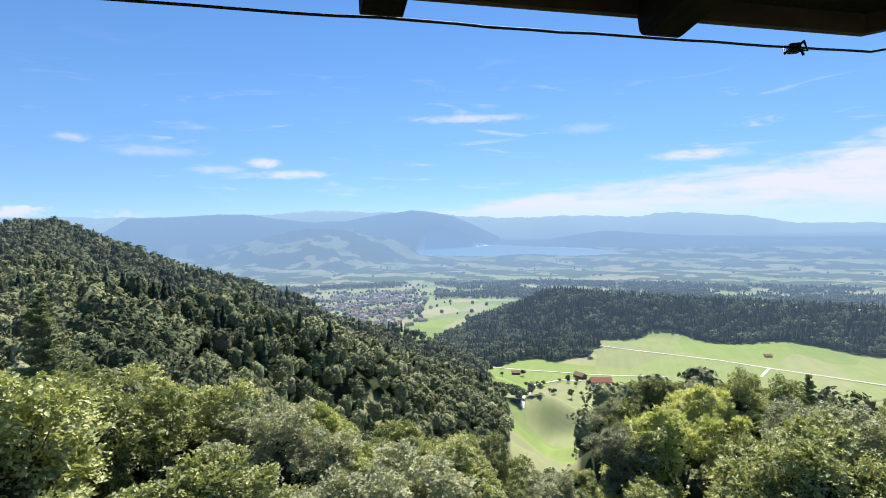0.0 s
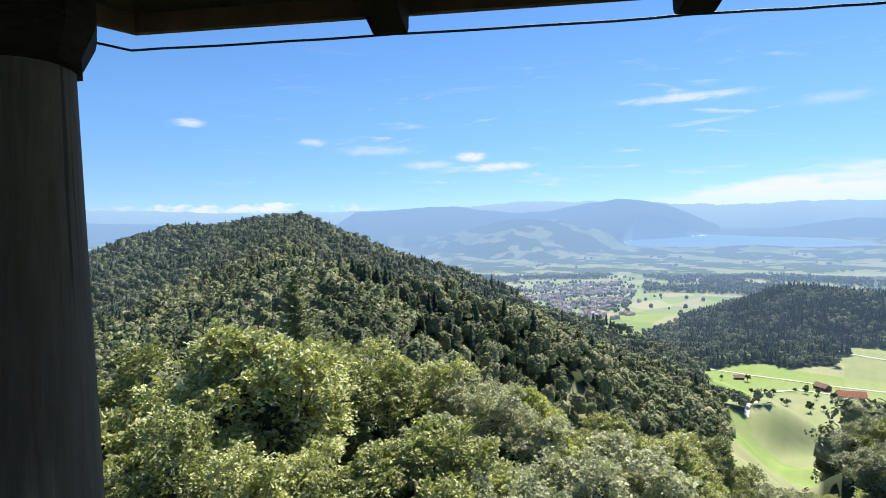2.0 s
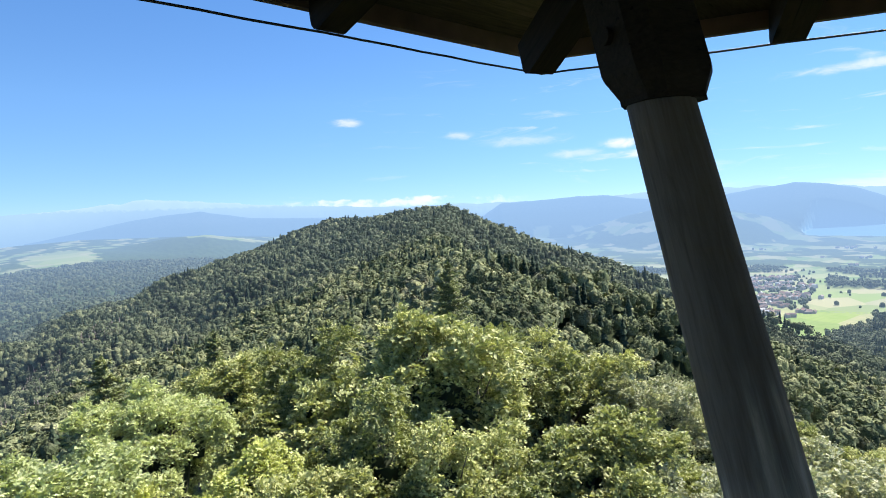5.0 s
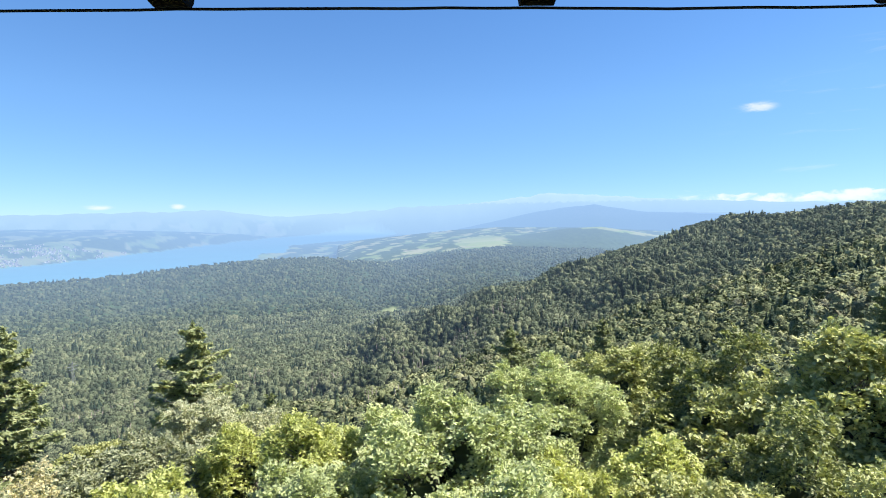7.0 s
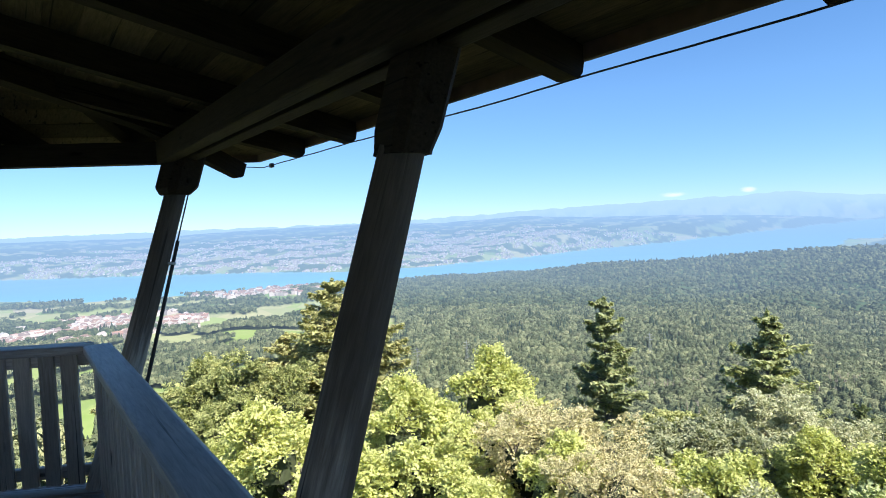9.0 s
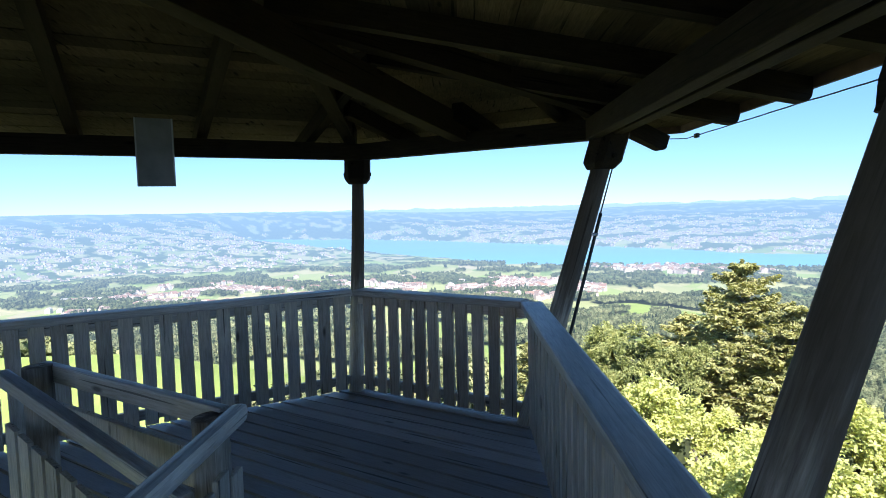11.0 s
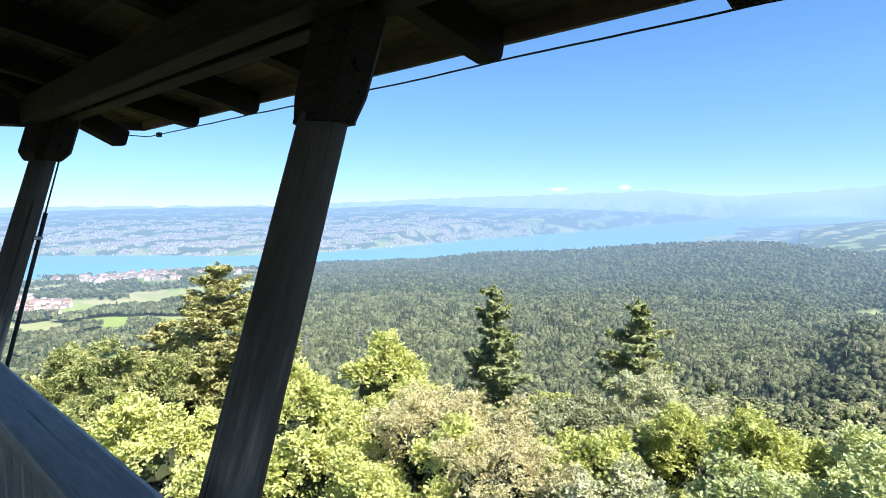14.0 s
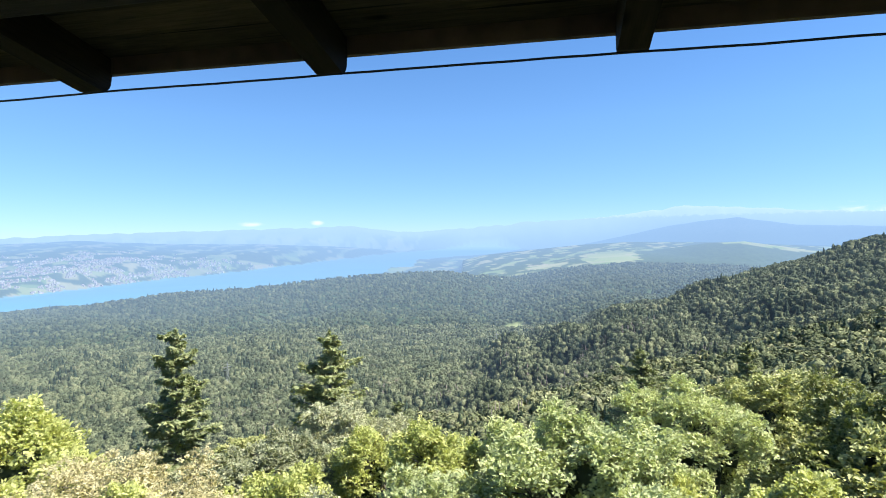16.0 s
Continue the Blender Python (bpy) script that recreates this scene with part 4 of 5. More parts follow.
for name, p, h in (("corner_post", W[0], 0.95), ("end_post", W[1], 0.97), ("far_post", W[5], 0.95)):
    ob = part(name, round_timber(h + 0.3, 0.066, 0.062, len(name)), WOOD_POST, stair, smooth=True)
    ob.matrix_world = Matrix.Translation((p.x, p.y, -0.3))
up = Vector((0, 0, 1))
def beside(along, out, z):
    """A place at the balustrade: metres from the corner post towards the end post, out of the well, and up."""
    return W[0] + TS * along + NS * out + up * z


beam("side_rail", W[0] + Vector((-0.085, -0.075, 0.945)), W[5] + Vector((-0.085, 0.05, 0.945)), 0.062, 0.066, WOOD_RAIL, stair, 0.026, "pale round-edged rail worn smooth")
beam("cross_rail", beside(0.0, 0.065, 0.925), beside(1.38, 0.065, 0.925), 0.045, 0.085, WOOD_RAIL, stair, 0.012)
beam("plank", beside(0.06, 0.06, 0.70), beside(1.36, 0.06, 0.705), 0.03, 0.155, WOOD_SLAT, stair, 0.006, "broad stained plank under the rail")
beam("stair_handrail", beside(1.36, -0.12, 0.945), beside(-0.02, -0.12, 0.70), 0.062, 0.062, WOOD_RAIL, stair, 0.014)
for q in range(8):
    along = 1.25 - q * 0.122
    top = 0.745 - (1.25 - along) * 0.235
    bm = bmesh.new()
    prof = [(-0.046, 0.0), (0.046, 0.0), (0.046, top - 0.03 + 0.022), (-0.046, top - 0.03)]
    sides = [[bm.verts.new((x, yy, z)) for x, z in prof] for yy in (-0.012, 0.012)]
    bm.faces.new(sides[0][::-1]); bm.faces.new(sides[1])
    for a in range(4):
        bm.faces.new((sides[0][a], sides[0][(a + 1) % 4], sides[1][(a + 1) % 4], sides[1][a]))
    bmesh.ops.recalc_face_normals(bm, faces=bm.faces)
    ob = part("stair_slat", bm, WOOD_SLAT, stair)
    ob.matrix_world = Matrix.Translation(beside(along, -0.13, 0.0)) @ Matrix.Rotation(turn_deck, 4, "Z")
for z in (0.20, 0.60):
    beam("side_batten", W[0] + Vector((-0.035, -0.06, z)), W[5] + Vector((-0.035, 0.05, z)), 0.03, 0.06, WOOD_SLAT, stair)
for q in range(13):
    y = W[0].y - 0.045 + q * 0.118
    high = 0.60 + 0.02 * ((q * 2) % 3)
    ob = part("side_slat", box(bmesh.new(), Matrix(), (0.022, 0.092, high), 0.004), WOOD_SLAT, stair)
    ob.matrix_world = Matrix.Translation((W[0].x - 0.062, y, DECK + 0.01 + high / 2))
treads = thing("stairs", "dark wooden steps leading down through the floor", "stairs")
for q in range(7):
    p = W[1].lerp(W[0], (q + 0.6) / 7) + Vector((0.25, 0.55, -0.18 * (q + 1)))
    ob = part("tread", box(bmesh.new(), Matrix(), (0.26, 0.85, 0.045), 0.006), WOOD_DECK, treads)
    ob.matrix_world = Matrix.Translation(p) @ Matrix.Rotation(turn_deck, 4, "Z")

# legs and braces of the tower below
legs = thing("tower_legs", "round wooden legs of the lookout tower", "tower")
GROUND_Z = float(land(OX, OY)) - 1.0
corner = outline(0.0)
for j in range(6):
    top = corner[j] + Vector((0, 0, -0.25))
    foot = Vector((OX, OY, GROUND_Z)) + (corner[j] - Vector((OX, OY, 0))) * 1.15
    m, n = stick(foot, top)
    ob = part("leg", round_timber(n, 0.17, 0.13, 40 + j), WOOD_POST, legs, smooth=True)
    ob.matrix_world = Matrix.Translation(foot) @ (top - foot).to_track_quat("Z", "Y").to_matrix().to_4x4()
for q in range(1, 6):
    z = GROUND_Z * q / 6
    for j in range(6):
        f = 1 + 0.15 * q / 6
        a, b = [Vector((OX, OY, z)) + (corner[i % 6] - Vector((OX, OY, 0))) * f for i in (j, j + 1)]
        beam("tie", a, b, 0.14, 0.20, WOOD_BEAM, legs)
joists = outline(0.05)
for j in range(6):
    beam("floor_beam", joists[j] + Vector((0, 0, DECK - 0.15)), joists[(j + 1) % 6] + Vector((0, 0, DECK - 0.15)), 0.14, 0.20, WOOD_BEAM, legs)


# the cable strung below the eaves
def wire(points, r, mat, parent, name="strand", label=""):
    cu = bpy.data.curves.new(name, "CURVE")
    cu.dimensions, cu.bevel_depth, cu.bevel_resolution = "3D", r, 2
    sp = cu.splines.new("POLY"); sp.points.add(len(points) - 1)
    for p, q in zip(sp.points, points):
        p.co = (*q, 1)
    ob = new(name, cu)
    dg = bpy.context.evaluated_depsgraph_get()
    me = bpy.data.meshes.new_from_object(ob.evaluated_get(dg))
    bpy.data.objects.remove(ob)
    me.name = name
    me.materials.clear(); me.materials.append(mat)
    ob = new(name, me)
    ob.parent = parent
    if label:
        ob["label"] = label
    return ob


cable = thing("eave_cable", "thin black cable strung along the rafter tails", "cable")
tips = []
for k in (2, 0):
    side = [spot(k, XF - 1.41, y, TIP_Z) for y in [YA + 0.80] + RAFTER_Y[::-1] + [YC - 0.80]]
    if k == 2:
        side += [turn(k) @ (short_mid + TS * u + NS * 1.41 + Vector((0, 0, TIP_Z))) for u in SHORT_U]
    tips += side
run = []
for a, b in zip(tips, tips[1:]):
    sag = 0.003 * (b - a).length + random.uniform(-0.003, 0.003)
    for q in range(8):
        t = q / 8
        p = a.lerp(b, t)
        run.append((p.x, p.y, p.z - 4 * sag * t * (1 - t) - 0.004 + random.uniform(-0.0015, 0.0015)))
run.append(tips[-1] + Vector((0.25, -0.10, 0.02)))
wire(run, 0.0038, CABLE, cable)
for k in (0, 2):
    # joints near the corners, with twisted ends
    c = spot(k, XF - 1.41, RAFTER_Y[0] - 0.62, TIP_Z - 0.006)
    bm = bmesh.new()
    box(bm, Matrix.Translation(c), (0.03, 0.05, 0.035), 0.008)
    part("clamp", bm, CABLE, cable, "black cable clamp")
    if k == 0:
        continue
    c = turn(k) @ (short_mid - TS * 1.32 + NS * 1.41 + Vector((0, 0, TIP_Z - 0.006)))
    bm = bmesh.new()
    box(bm, Matrix.Translation(c), (0.034, 0.034, 0.028), 0.008)
    part("clamp", bm, CABLE, cable, "black cable clamp")
    wire([c + Vector((0.03 * math.sin(q), 0.03 * math.cos(q * 1.7), 0.02 * math.sin(q * 2.1))) for q in range(9)], 0.004, CABLE, cable, "cable_end")

# lightning rod cable on the post between the short side and the lakeward side
rod = thing("down_conductor", "dark cable fixed along the corner post", "cable")
ax = Vector((-LEAN_N, -LEAN_T, 1))
foot = Vector((XF, YC, 0)) + Vector((-0.07, 0.035, 0))
wire([foot + ax * z + Vector((-0.005 - 0.02 * (2.0 - z), 0.0, 0)) for z in (2.0, 1.75, 1.6)], 0.005, CABLE, rod)
wire([foot + ax * z + Vector((-0.015 - 0.03 * (1.6 - z), 0.0, 0)) for z in (1.6, 1.2, 0.7, 0.1)], 0.012, CABLE, rod, "sleeve", "thick dark sleeve")
bm = bmesh.new(); box(bm, Matrix.Translation(foot + ax * 1.45 + Vector((-0.01, 0, 0))), (0.05, 0.05, 0.02), 0.006)
part("clip", bm, STEEL, rod)

# a metal sheet hung on the ring beam opposite
DEn = Vector((0.5, -0.8660254, 0)); DEt = Vector((0.8660254, 0.5, 0))
plate = thing("metal_plate", "grey metal sheet hanging from the ring beam", "sign plate")
pm = Matrix((DEt, DEn, Vector((0, 0, 1)))).transposed().to_4x4()
pm.translation = Vector((2.39, -4.34, 2.16)) - DEn * 0.02
bm = bmesh.new(); box(bm, Matrix(), (0.265, 0.012, 0.53), 0.003)
ob = part("sheet", bm, SHEET, plate); ob.matrix_world = pm
for sx in (-1, 1):
    bm = bmesh.new(); box(bm, Matrix.Translation((sx * 0.13, -0.008, 0)), (0.012, 0.022, 0.53), 0.003)
    ob = part("edge", bm, STEEL, plate); ob.matrix_world = pm

# ---- forests ----
def unit_blob(rng, level):
    """A crown of rounded lumps, about one metre in radius: vertices and triangles."""
    bm = bmesh.new()
    bmesh.ops.create_icosphere(bm, subdivisions=level, radius=1.0)
    v = np.array([w.co[:] for w in bm.verts]); f = np.array([[w.index for w in q.verts] for q in bm.faces])
    bm.free()
    f = f[v[f].mean(axis=1)[:, 2] > -0.62]                      # no underside
    lump = rng.normal(size=(9, 3)); lump /= np.linalg.norm(lump, axis=1)[:, None]
    near = (v @ lump.T).max(axis=1)
    v = v * (0.62 + 0.42 * np.clip(near, 0, 1) ** 2 + rng.uniform(-0.07, 0.07, len(v)))[:, None]
    v[:, 2] = np.where(v[:, 2] < 0, v[:, 2] * 1.9, v[:, 2])     # boughs hang towards the ground
    return v, f


def unit_spruce(rng, tiers, sides):
    """A ragged cone, its foot at -1 and its tip at 1."""
    vs, fs = [], []
    for k in range(tiers):
        z0 = -1 + 2.0 * k / tiers
        z1 = min(1.05, z0 + 2.0 / tiers * 1.7)
        r = 0.95 * (1 - k / tiers) + 0.06
        base = len(vs)
        for i in range(sides):
            a = 6.283 * (i + 0.5 * (k % 2)) / sides
            u = r * rng.uniform(0.6, 1.2)
            vs.append((u * np.cos(a), u * np.sin(a), z0 + rng.uniform(-0.06, 0.06)))
        vs.append((rng.uniform(-0.03, 0.03), rng.uniform(-0.03, 0.03), z1))
        for i in range(sides):
            fs.append((base + i, base + (i + 1) % sides, base + sides))
    return np.array(vs), np.array(fs)


def crowd(name, shapes, where, scale, tone, mat, label):
    """One mesh of many crowns: shape, place, size and tone for each."""
    rng = np.random.RandomState(len(where))
    pick = rng.randint(0, len(shapes), len(where))
    V, F, T, base = [], [], [], 0
    for s, (v, f) in enumerate(shapes):
        ids = np.where(pick == s)[0]
        if not len(ids):
            continue
        a = rng.uniform(0, 6.283, len(ids))
        ca, sa = np.cos(a)[:, None], np.sin(a)[:, None]
        x, y = v[None, :, 0] * scale[ids, 0:1], v[None, :, 1] * scale[ids, 1:2]
        P = np.stack([x * ca - y * sa, x * sa + y * ca, v[None, :, 2] * scale[ids, 2:3]], -1) + where[ids][:, None, :]
        V.append(P.reshape(-1, 3))
        F.append((f[None] + (base + np.arange(len(ids)) * len(v))[:, None, None]).reshape(-1, 3))
        T.append(np.repeat(tone[ids], len(v)))
        base += len(ids) * len(v)
    V, F, T = np.concatenate(V), np.concatenate(F), np.concatenate(T)
    me = bpy.data.meshes.new(name)
    me.vertices.add(len(V)); me.vertices.foreach_set("co", V.ravel())
    me.loops.add(F.size); me.loops.foreach_set("vertex_index", F.ravel())
    me.polygons.add(len(F)); me.polygons.foreach_set("loop_start", np.arange(0, F.size, 3))
    me.attributes.new("tone", "FLOAT", "POINT").data.foreach_set("value", T.astype(np.float32))
    me.update()
    me.materials.append(mat)
    return tagged(new(name, me), label, "forest", kind="stuff")


# the steepest sight line over the land, by bearing and distance
RIM_YAW, RIM_R = np.arange(-40, 240.1, 0.5), np.geomspace(8, 2450, 150)
_a, _r = np.meshgrid(np.radians(RIM_YAW), RIM_R, indexing="ij")
RIM = np.maximum.accumulate((land(EYE[0] - _r * np.sin(_a), EYE[1] + _r * np.cos(_a)) + 6 - EYE[2]) / _r, axis=1)


def scatter(r0, r1, gap, seed, yaw0=-30.0, yaw1=232.0):
    """Places about gap metres apart in a ring sector, in forest only."""
    rng = np.random.RandomState(seed)
    g = np.arange(-r1, r1 + gap, gap)
    x, y = np.meshgrid(g, g)
    x, y = x.ravel() + EYE[0], y.ravel() + EYE[1]
    x, y = x + rng.uniform(-0.42, 0.42, len(x)) * gap, y + rng.uniform(-0.42, 0.42, len(x)) * gap
    b, d = bearing(x, y)
    ok = (d > r0) & (d < r1) & (b > yaw0) & (b < yaw1)
    x, y = x[ok], y[ok]
    b, d = bearing(x, y)
    ok = wooded(x, y) & (d > r0) & (d < r1)
    x, y, b, d = x[ok], y[ok], b[ok], d[ok]
    # on slopes turned away from the tower the forest is planted thinner
    top = (land(x, y) + 20 - EYE[2]) / d
    row, col = np.searchsorted(RIM_R, d * 0.96) - 1, np.clip(np.round((b + 40) / 0.5).astype(int), 0, len(RIM_YAW) - 1)
    rim = RIM[col, np.clip(row, 0, len(RIM_R) - 1)]
    keep = (top > rim - 0.02) | (rng.uniform(0, 1, len(x)) < 0.12)
    x, y = x[keep], y[keep]
    return x, y, land(x, y), rng


# Hill and far copies put distance into leaf colour: cooler, dimmer, plus emitted haze.
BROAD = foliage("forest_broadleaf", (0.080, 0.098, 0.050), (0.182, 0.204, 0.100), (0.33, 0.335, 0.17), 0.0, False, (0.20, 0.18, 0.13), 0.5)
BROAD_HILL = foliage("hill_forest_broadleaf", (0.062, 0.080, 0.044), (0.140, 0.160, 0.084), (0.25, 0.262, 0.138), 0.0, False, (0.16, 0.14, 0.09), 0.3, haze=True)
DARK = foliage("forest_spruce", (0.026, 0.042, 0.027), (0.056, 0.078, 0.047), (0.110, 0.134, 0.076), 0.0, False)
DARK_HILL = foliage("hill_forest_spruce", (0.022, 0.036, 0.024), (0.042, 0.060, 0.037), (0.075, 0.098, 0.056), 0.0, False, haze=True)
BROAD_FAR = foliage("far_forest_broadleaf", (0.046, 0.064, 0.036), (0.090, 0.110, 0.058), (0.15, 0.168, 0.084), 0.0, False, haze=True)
rng0 = np.random.RandomState(4)
BLOB1 = [unit_blob(rng0, 1) for _ in range(6)]
SPR1 = [unit_spruce(rng0, 6, 7) for _ in range(5)]


def forest(name, r0, r1, gap, seed, blobs, spruces, mats, share, size):
    x, y, z, rng = scatter(r0, r1, gap, seed)
    stand = 0.8 * waves(x, y, 90, 61) + rng.uniform(-0.7, 0.7, len(x))
    b, d = bearing(x, y)
    con = (stand > share) | ((b < 14) & (d > 900) & (stand > -0.1))
    con &= ~((d < 340) & (b < 14))
    big = rng.uniform(0, 1, len(x))
    h = CANOPY * (0.70 + 0.42 * big + rng.uniform(-0.08, 0.08, len(x)))
    rad = gap * (0.46 + 0.42 * big + rng.uniform(-0.07, 0.07, len(x))) * size
    tone = np.clip(0.45 + 0.32 * waves(x, y, 80, 67) + rng.uniform(-0.42, 0.42, len(x)), 0, 1)
    c = ~con
    crowd(name + "_broadleaf", blobs, np.stack([x, y, z + h * 0.66], -1)[c], np.stack([rad, rad * rng.uniform(0.8, 1.15, len(x)), h * 0.34], -1)[c], tone[c], mats[0], "dense green broadleaf forest on the slopes")
    if con.any():
        crowd(name + "_spruce", spruces, np.stack([x, y, z + h * 0.70], -1)[con], np.stack([rad * 0.72, rad * 0.72, h * 0.46], -1)[con], tone[con], mats[1], "dark spruce stand in the forest")


def leafy_crown(rng, lumps, quads, big):
    """A middle-distance crown of unit size: leaf clumps standing on a lumpy shell."""
    c = rng.normal(size=(lumps, 3)); c /= np.linalg.norm(c, axis=1)[:, None]
    c[:, 2] = np.abs(c[:, 2]) * 1.1 - 0.25
    c = c * rng.uniform(0.45, 0.78, (lumps, 1))
    p = c[rng.randint(0, lumps, quads)]
    d = rng.normal(size=(quads, 3)); d /= np.linalg.norm(d, axis=1)[:, None]
    d[:, 2] = np.where(d[:, 2] < -0.2, -d[:, 2], d[:, 2])
    p = p + d * rng.uniform(0.26, 0.36, (quads, 1))
    n = d + [0, 0, 0.15] + 0.32 * rng.normal(size=(quads, 3)); n /= np.linalg.norm(n, axis=1)[:, None]
    u = np.cross(n, rng.normal(size=(quads, 3))); u /= np.linalg.norm(u, axis=1)[:, None]
    w = np.cross(n, u)
    s = big * rng.uniform(0.07, 0.14, (quads, 1))
    v = np.stack([p - u * s, p - w * s * 0.8, p + u * s, p + w * s * 0.8], 1).reshape(-1, 3)
    i = np.arange(quads)[:, None] * 4
    core, cf = unit_blob(rng, 1)
    core = core * [0.74, 0.74, 0.8]
    return np.concatenate([v, core]), np.concatenate([i + [0, 1, 2], i + [0, 2, 3], cf + len(v)])


LEAFY = [leafy_crown(rng0, 13, 150, 1.02) for _ in range(5)]
LEAFY2 = [leafy_crown(rng0, 10, 48, 1.38) for _ in range(6)]
LEAFY3 = [leafy_crown(rng0, 8, 14, 2.3) for _ in range(6)]
forest("forest_middle", 62, 330, 7.2, 71, LEAFY, SPR1, (BROAD, DARK), 0.92, 1.08)
forest("forest_slope", 330, 640, 8.0, 72, LEAFY2, SPR1, (BROAD, DARK), 0.80, 1.2)
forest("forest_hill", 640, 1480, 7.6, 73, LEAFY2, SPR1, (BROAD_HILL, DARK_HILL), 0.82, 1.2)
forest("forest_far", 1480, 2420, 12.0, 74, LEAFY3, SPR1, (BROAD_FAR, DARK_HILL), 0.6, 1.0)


# ---- trees round the tower ----
def branch(bm, a, b, r0, r1, sides=7, rings=4, bend=None):
    a, b = Vector(a), Vector(b)
    d = (b - a).normalized()
    x = d.orthogonal().normalized(); y = d.cross(x)
    rows = []
    for i in range(rings + 1):
        t = i / rings
        c = a.lerp(b, t) + (bend or Vector()) * (t * (1 - t) * 4)
        r = r0 + (r1 - r0) * t
        rows.append([bm.verts.new(c + (x * math.cos(6.283 * k / sides) + y * math.sin(6.283 * k / sides)) * r) for k in range(sides)])
    for p, q in zip(rows, rows[1:]):
        for k in range(sides):
            bm.faces.new((p[k], p[(k + 1) % sides], q[(k + 1) % sides], q[k]))


def leaf_mesh(name, P, N, size, rng, mat, long=1.45):
    """One small folded blade for each place: six corners, four triangles."""
    n = N / np.linalg.norm(N, axis=1)[:, None]
    u = np.cross(n, rng.normal(size=n.shape)); u /= np.linalg.norm(u, axis=1)[:, None] + 1e-9
    w = np.cross(n, u)
    s = (size * rng.uniform(0.6, 1.25, (len(P), 1)))
    k = 0.22 * s
    v = np.stack([P - u * s * long * 0.5, P - w * s * 0.42 + n * k, P + u * s * long * 0.5, P + w * s * 0.42 + n * k], 1).reshape(-1, 3)
    i = np.arange(len(P))[:, None] * 4
    F = np.concatenate([i + [0, 1, 2], i + [0, 2, 3]], 0)
    me = bpy.data.meshes.new(name)
    me.vertices.add(len(v)); me.vertices.foreach_set("co", v.ravel())
    me.loops.add(F.size); me.loops.foreach_set("vertex_index", F.ravel())
    me.polygons.add(len(F)); me.polygons.foreach_set("loop_start", np.arange(0, F.size, 3))
    me.update(); me.materials.append(mat)
    return me


def broad_tree(name, label, mat, seed, leaves, size, lobes=17, tall=1.0, loose=0.3):
    """A broadleaf tree of crown radius 1 about its crown's middle: billows of leafy sprays with gaps between, dark
    blobs for the shade within; trunk and limbs below.
    """
    rng = np.random.RandomState(seed)
    e = thing(name, label, "tree", "trees round the tower")
    bough = rng.normal(size=(lobes, 3)); bough /= np.linalg.norm(bough, axis=1)[:, None]
    bough[:, 2] = np.where(bough[:, 2] < -0.4, -bough[:, 2], bough[:, 2]) * tall
    bough *= rng.uniform(0.40, 0.72, (lobes, 1))
    each = 7
    off = rng.normal(size=(lobes, each, 3)); off /= np.linalg.norm(off, axis=2)[..., None]
    off = off + 0.55 * bough[:, None] / np.linalg.norm(bough, axis=1)[:, None, None] + [0, 0, 0.15]
    c = (bough[:, None] + off * rng.uniform(0.12, 0.27, (lobes, each, 1))).reshape(-1, 3)
    rad = rng.uniform(0.075, 0.17, lobes * each)
    per = 13
    want = leaves // per
    m = want * 4
    who = rng.choice(lobes * each, m, p=rad ** 2 / (rad ** 2).sum())
    d = rng.normal(size=(m, 3)); d /= np.linalg.norm(d, axis=1)[:, None]
    d[:, 2] = np.where((d[:, 2] < -0.2) & (rng.rand(m) < 0.75), -d[:, 2], d[:, 2])
    deep = np.where(rng.rand(m) < 0.2, rng.uniform(0.3, 0.8, m), rng.uniform(0.8, 1.3, m))
    p = c[who] + d * (rad[who] * deep)[:, None]
    # no sprays inside a neighbouring billow, none in the gaps
    apart = np.linalg.norm(p[:, None] - c[None], axis=2) / rad[None]
    apart[np.arange(m), who] = 9
    q = p * 15 + rng.uniform(0, 6, 3)
    gap = np.sin(q[:, 0] + 1.7 * np.sin(q[:, 1])) + np.sin(q[:, 1] + 1.3 * np.sin(q[:, 2])) + np.sin(1.2 * q[:, 2] + 1.5 * np.sin(q[:, 0]))
    ok = np.where((apart.min(axis=1) > 0.78) & (gap > -1.5 + loose))[0][:want]
    p, d = p[ok], d[ok]
    a = d * 0.9 + [0, 0, 0.12] + 0.42 * rng.normal(size=p.shape); a /= np.linalg.norm(a, axis=1)[:, None]
    side = np.cross(a, [0, 0, 1.0]) + 0.15 * rng.normal(size=p.shape); side /= np.linalg.norm(side, axis=1)[:, None]
    up = np.cross(side, a); up *= np.where(up[:, 2:] < 0, -1, 1)
    t = (np.arange(per) + 0.5) / per
    long = size * 4.2 * rng.uniform(0.7, 1.3, len(p))
    sway = np.where(np.arange(per) % 2, 1.0, -1.0) * (1.05 - 0.75 * t)
    P = p[:, None] + a[:, None] * (long[:, None] * (t - 0.5)[None])[..., None] + side[:, None] * (0.30 * long[:, None] * sway[None])[..., None]
    P = P - np.array([0, 0, 1.0]) * (0.22 * long[:, None] * (t ** 2)[None])[..., None]
    P = (P + 0.10 * size * 3 * rng.normal(size=P.shape)).reshape(-1, 3)
    N = np.repeat(up + 0.25 * d, per, axis=0) + 0.42 * rng.normal(size=P.shape)
    crown = new("crown", leaf_mesh("crown", P, N, size, rng, mat)); crown.parent = e
    # solid dark blobs added behind the sprays, so the gaps look shaded
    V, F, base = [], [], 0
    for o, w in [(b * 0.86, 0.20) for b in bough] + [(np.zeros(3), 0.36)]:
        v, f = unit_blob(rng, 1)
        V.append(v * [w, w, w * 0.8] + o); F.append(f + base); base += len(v)
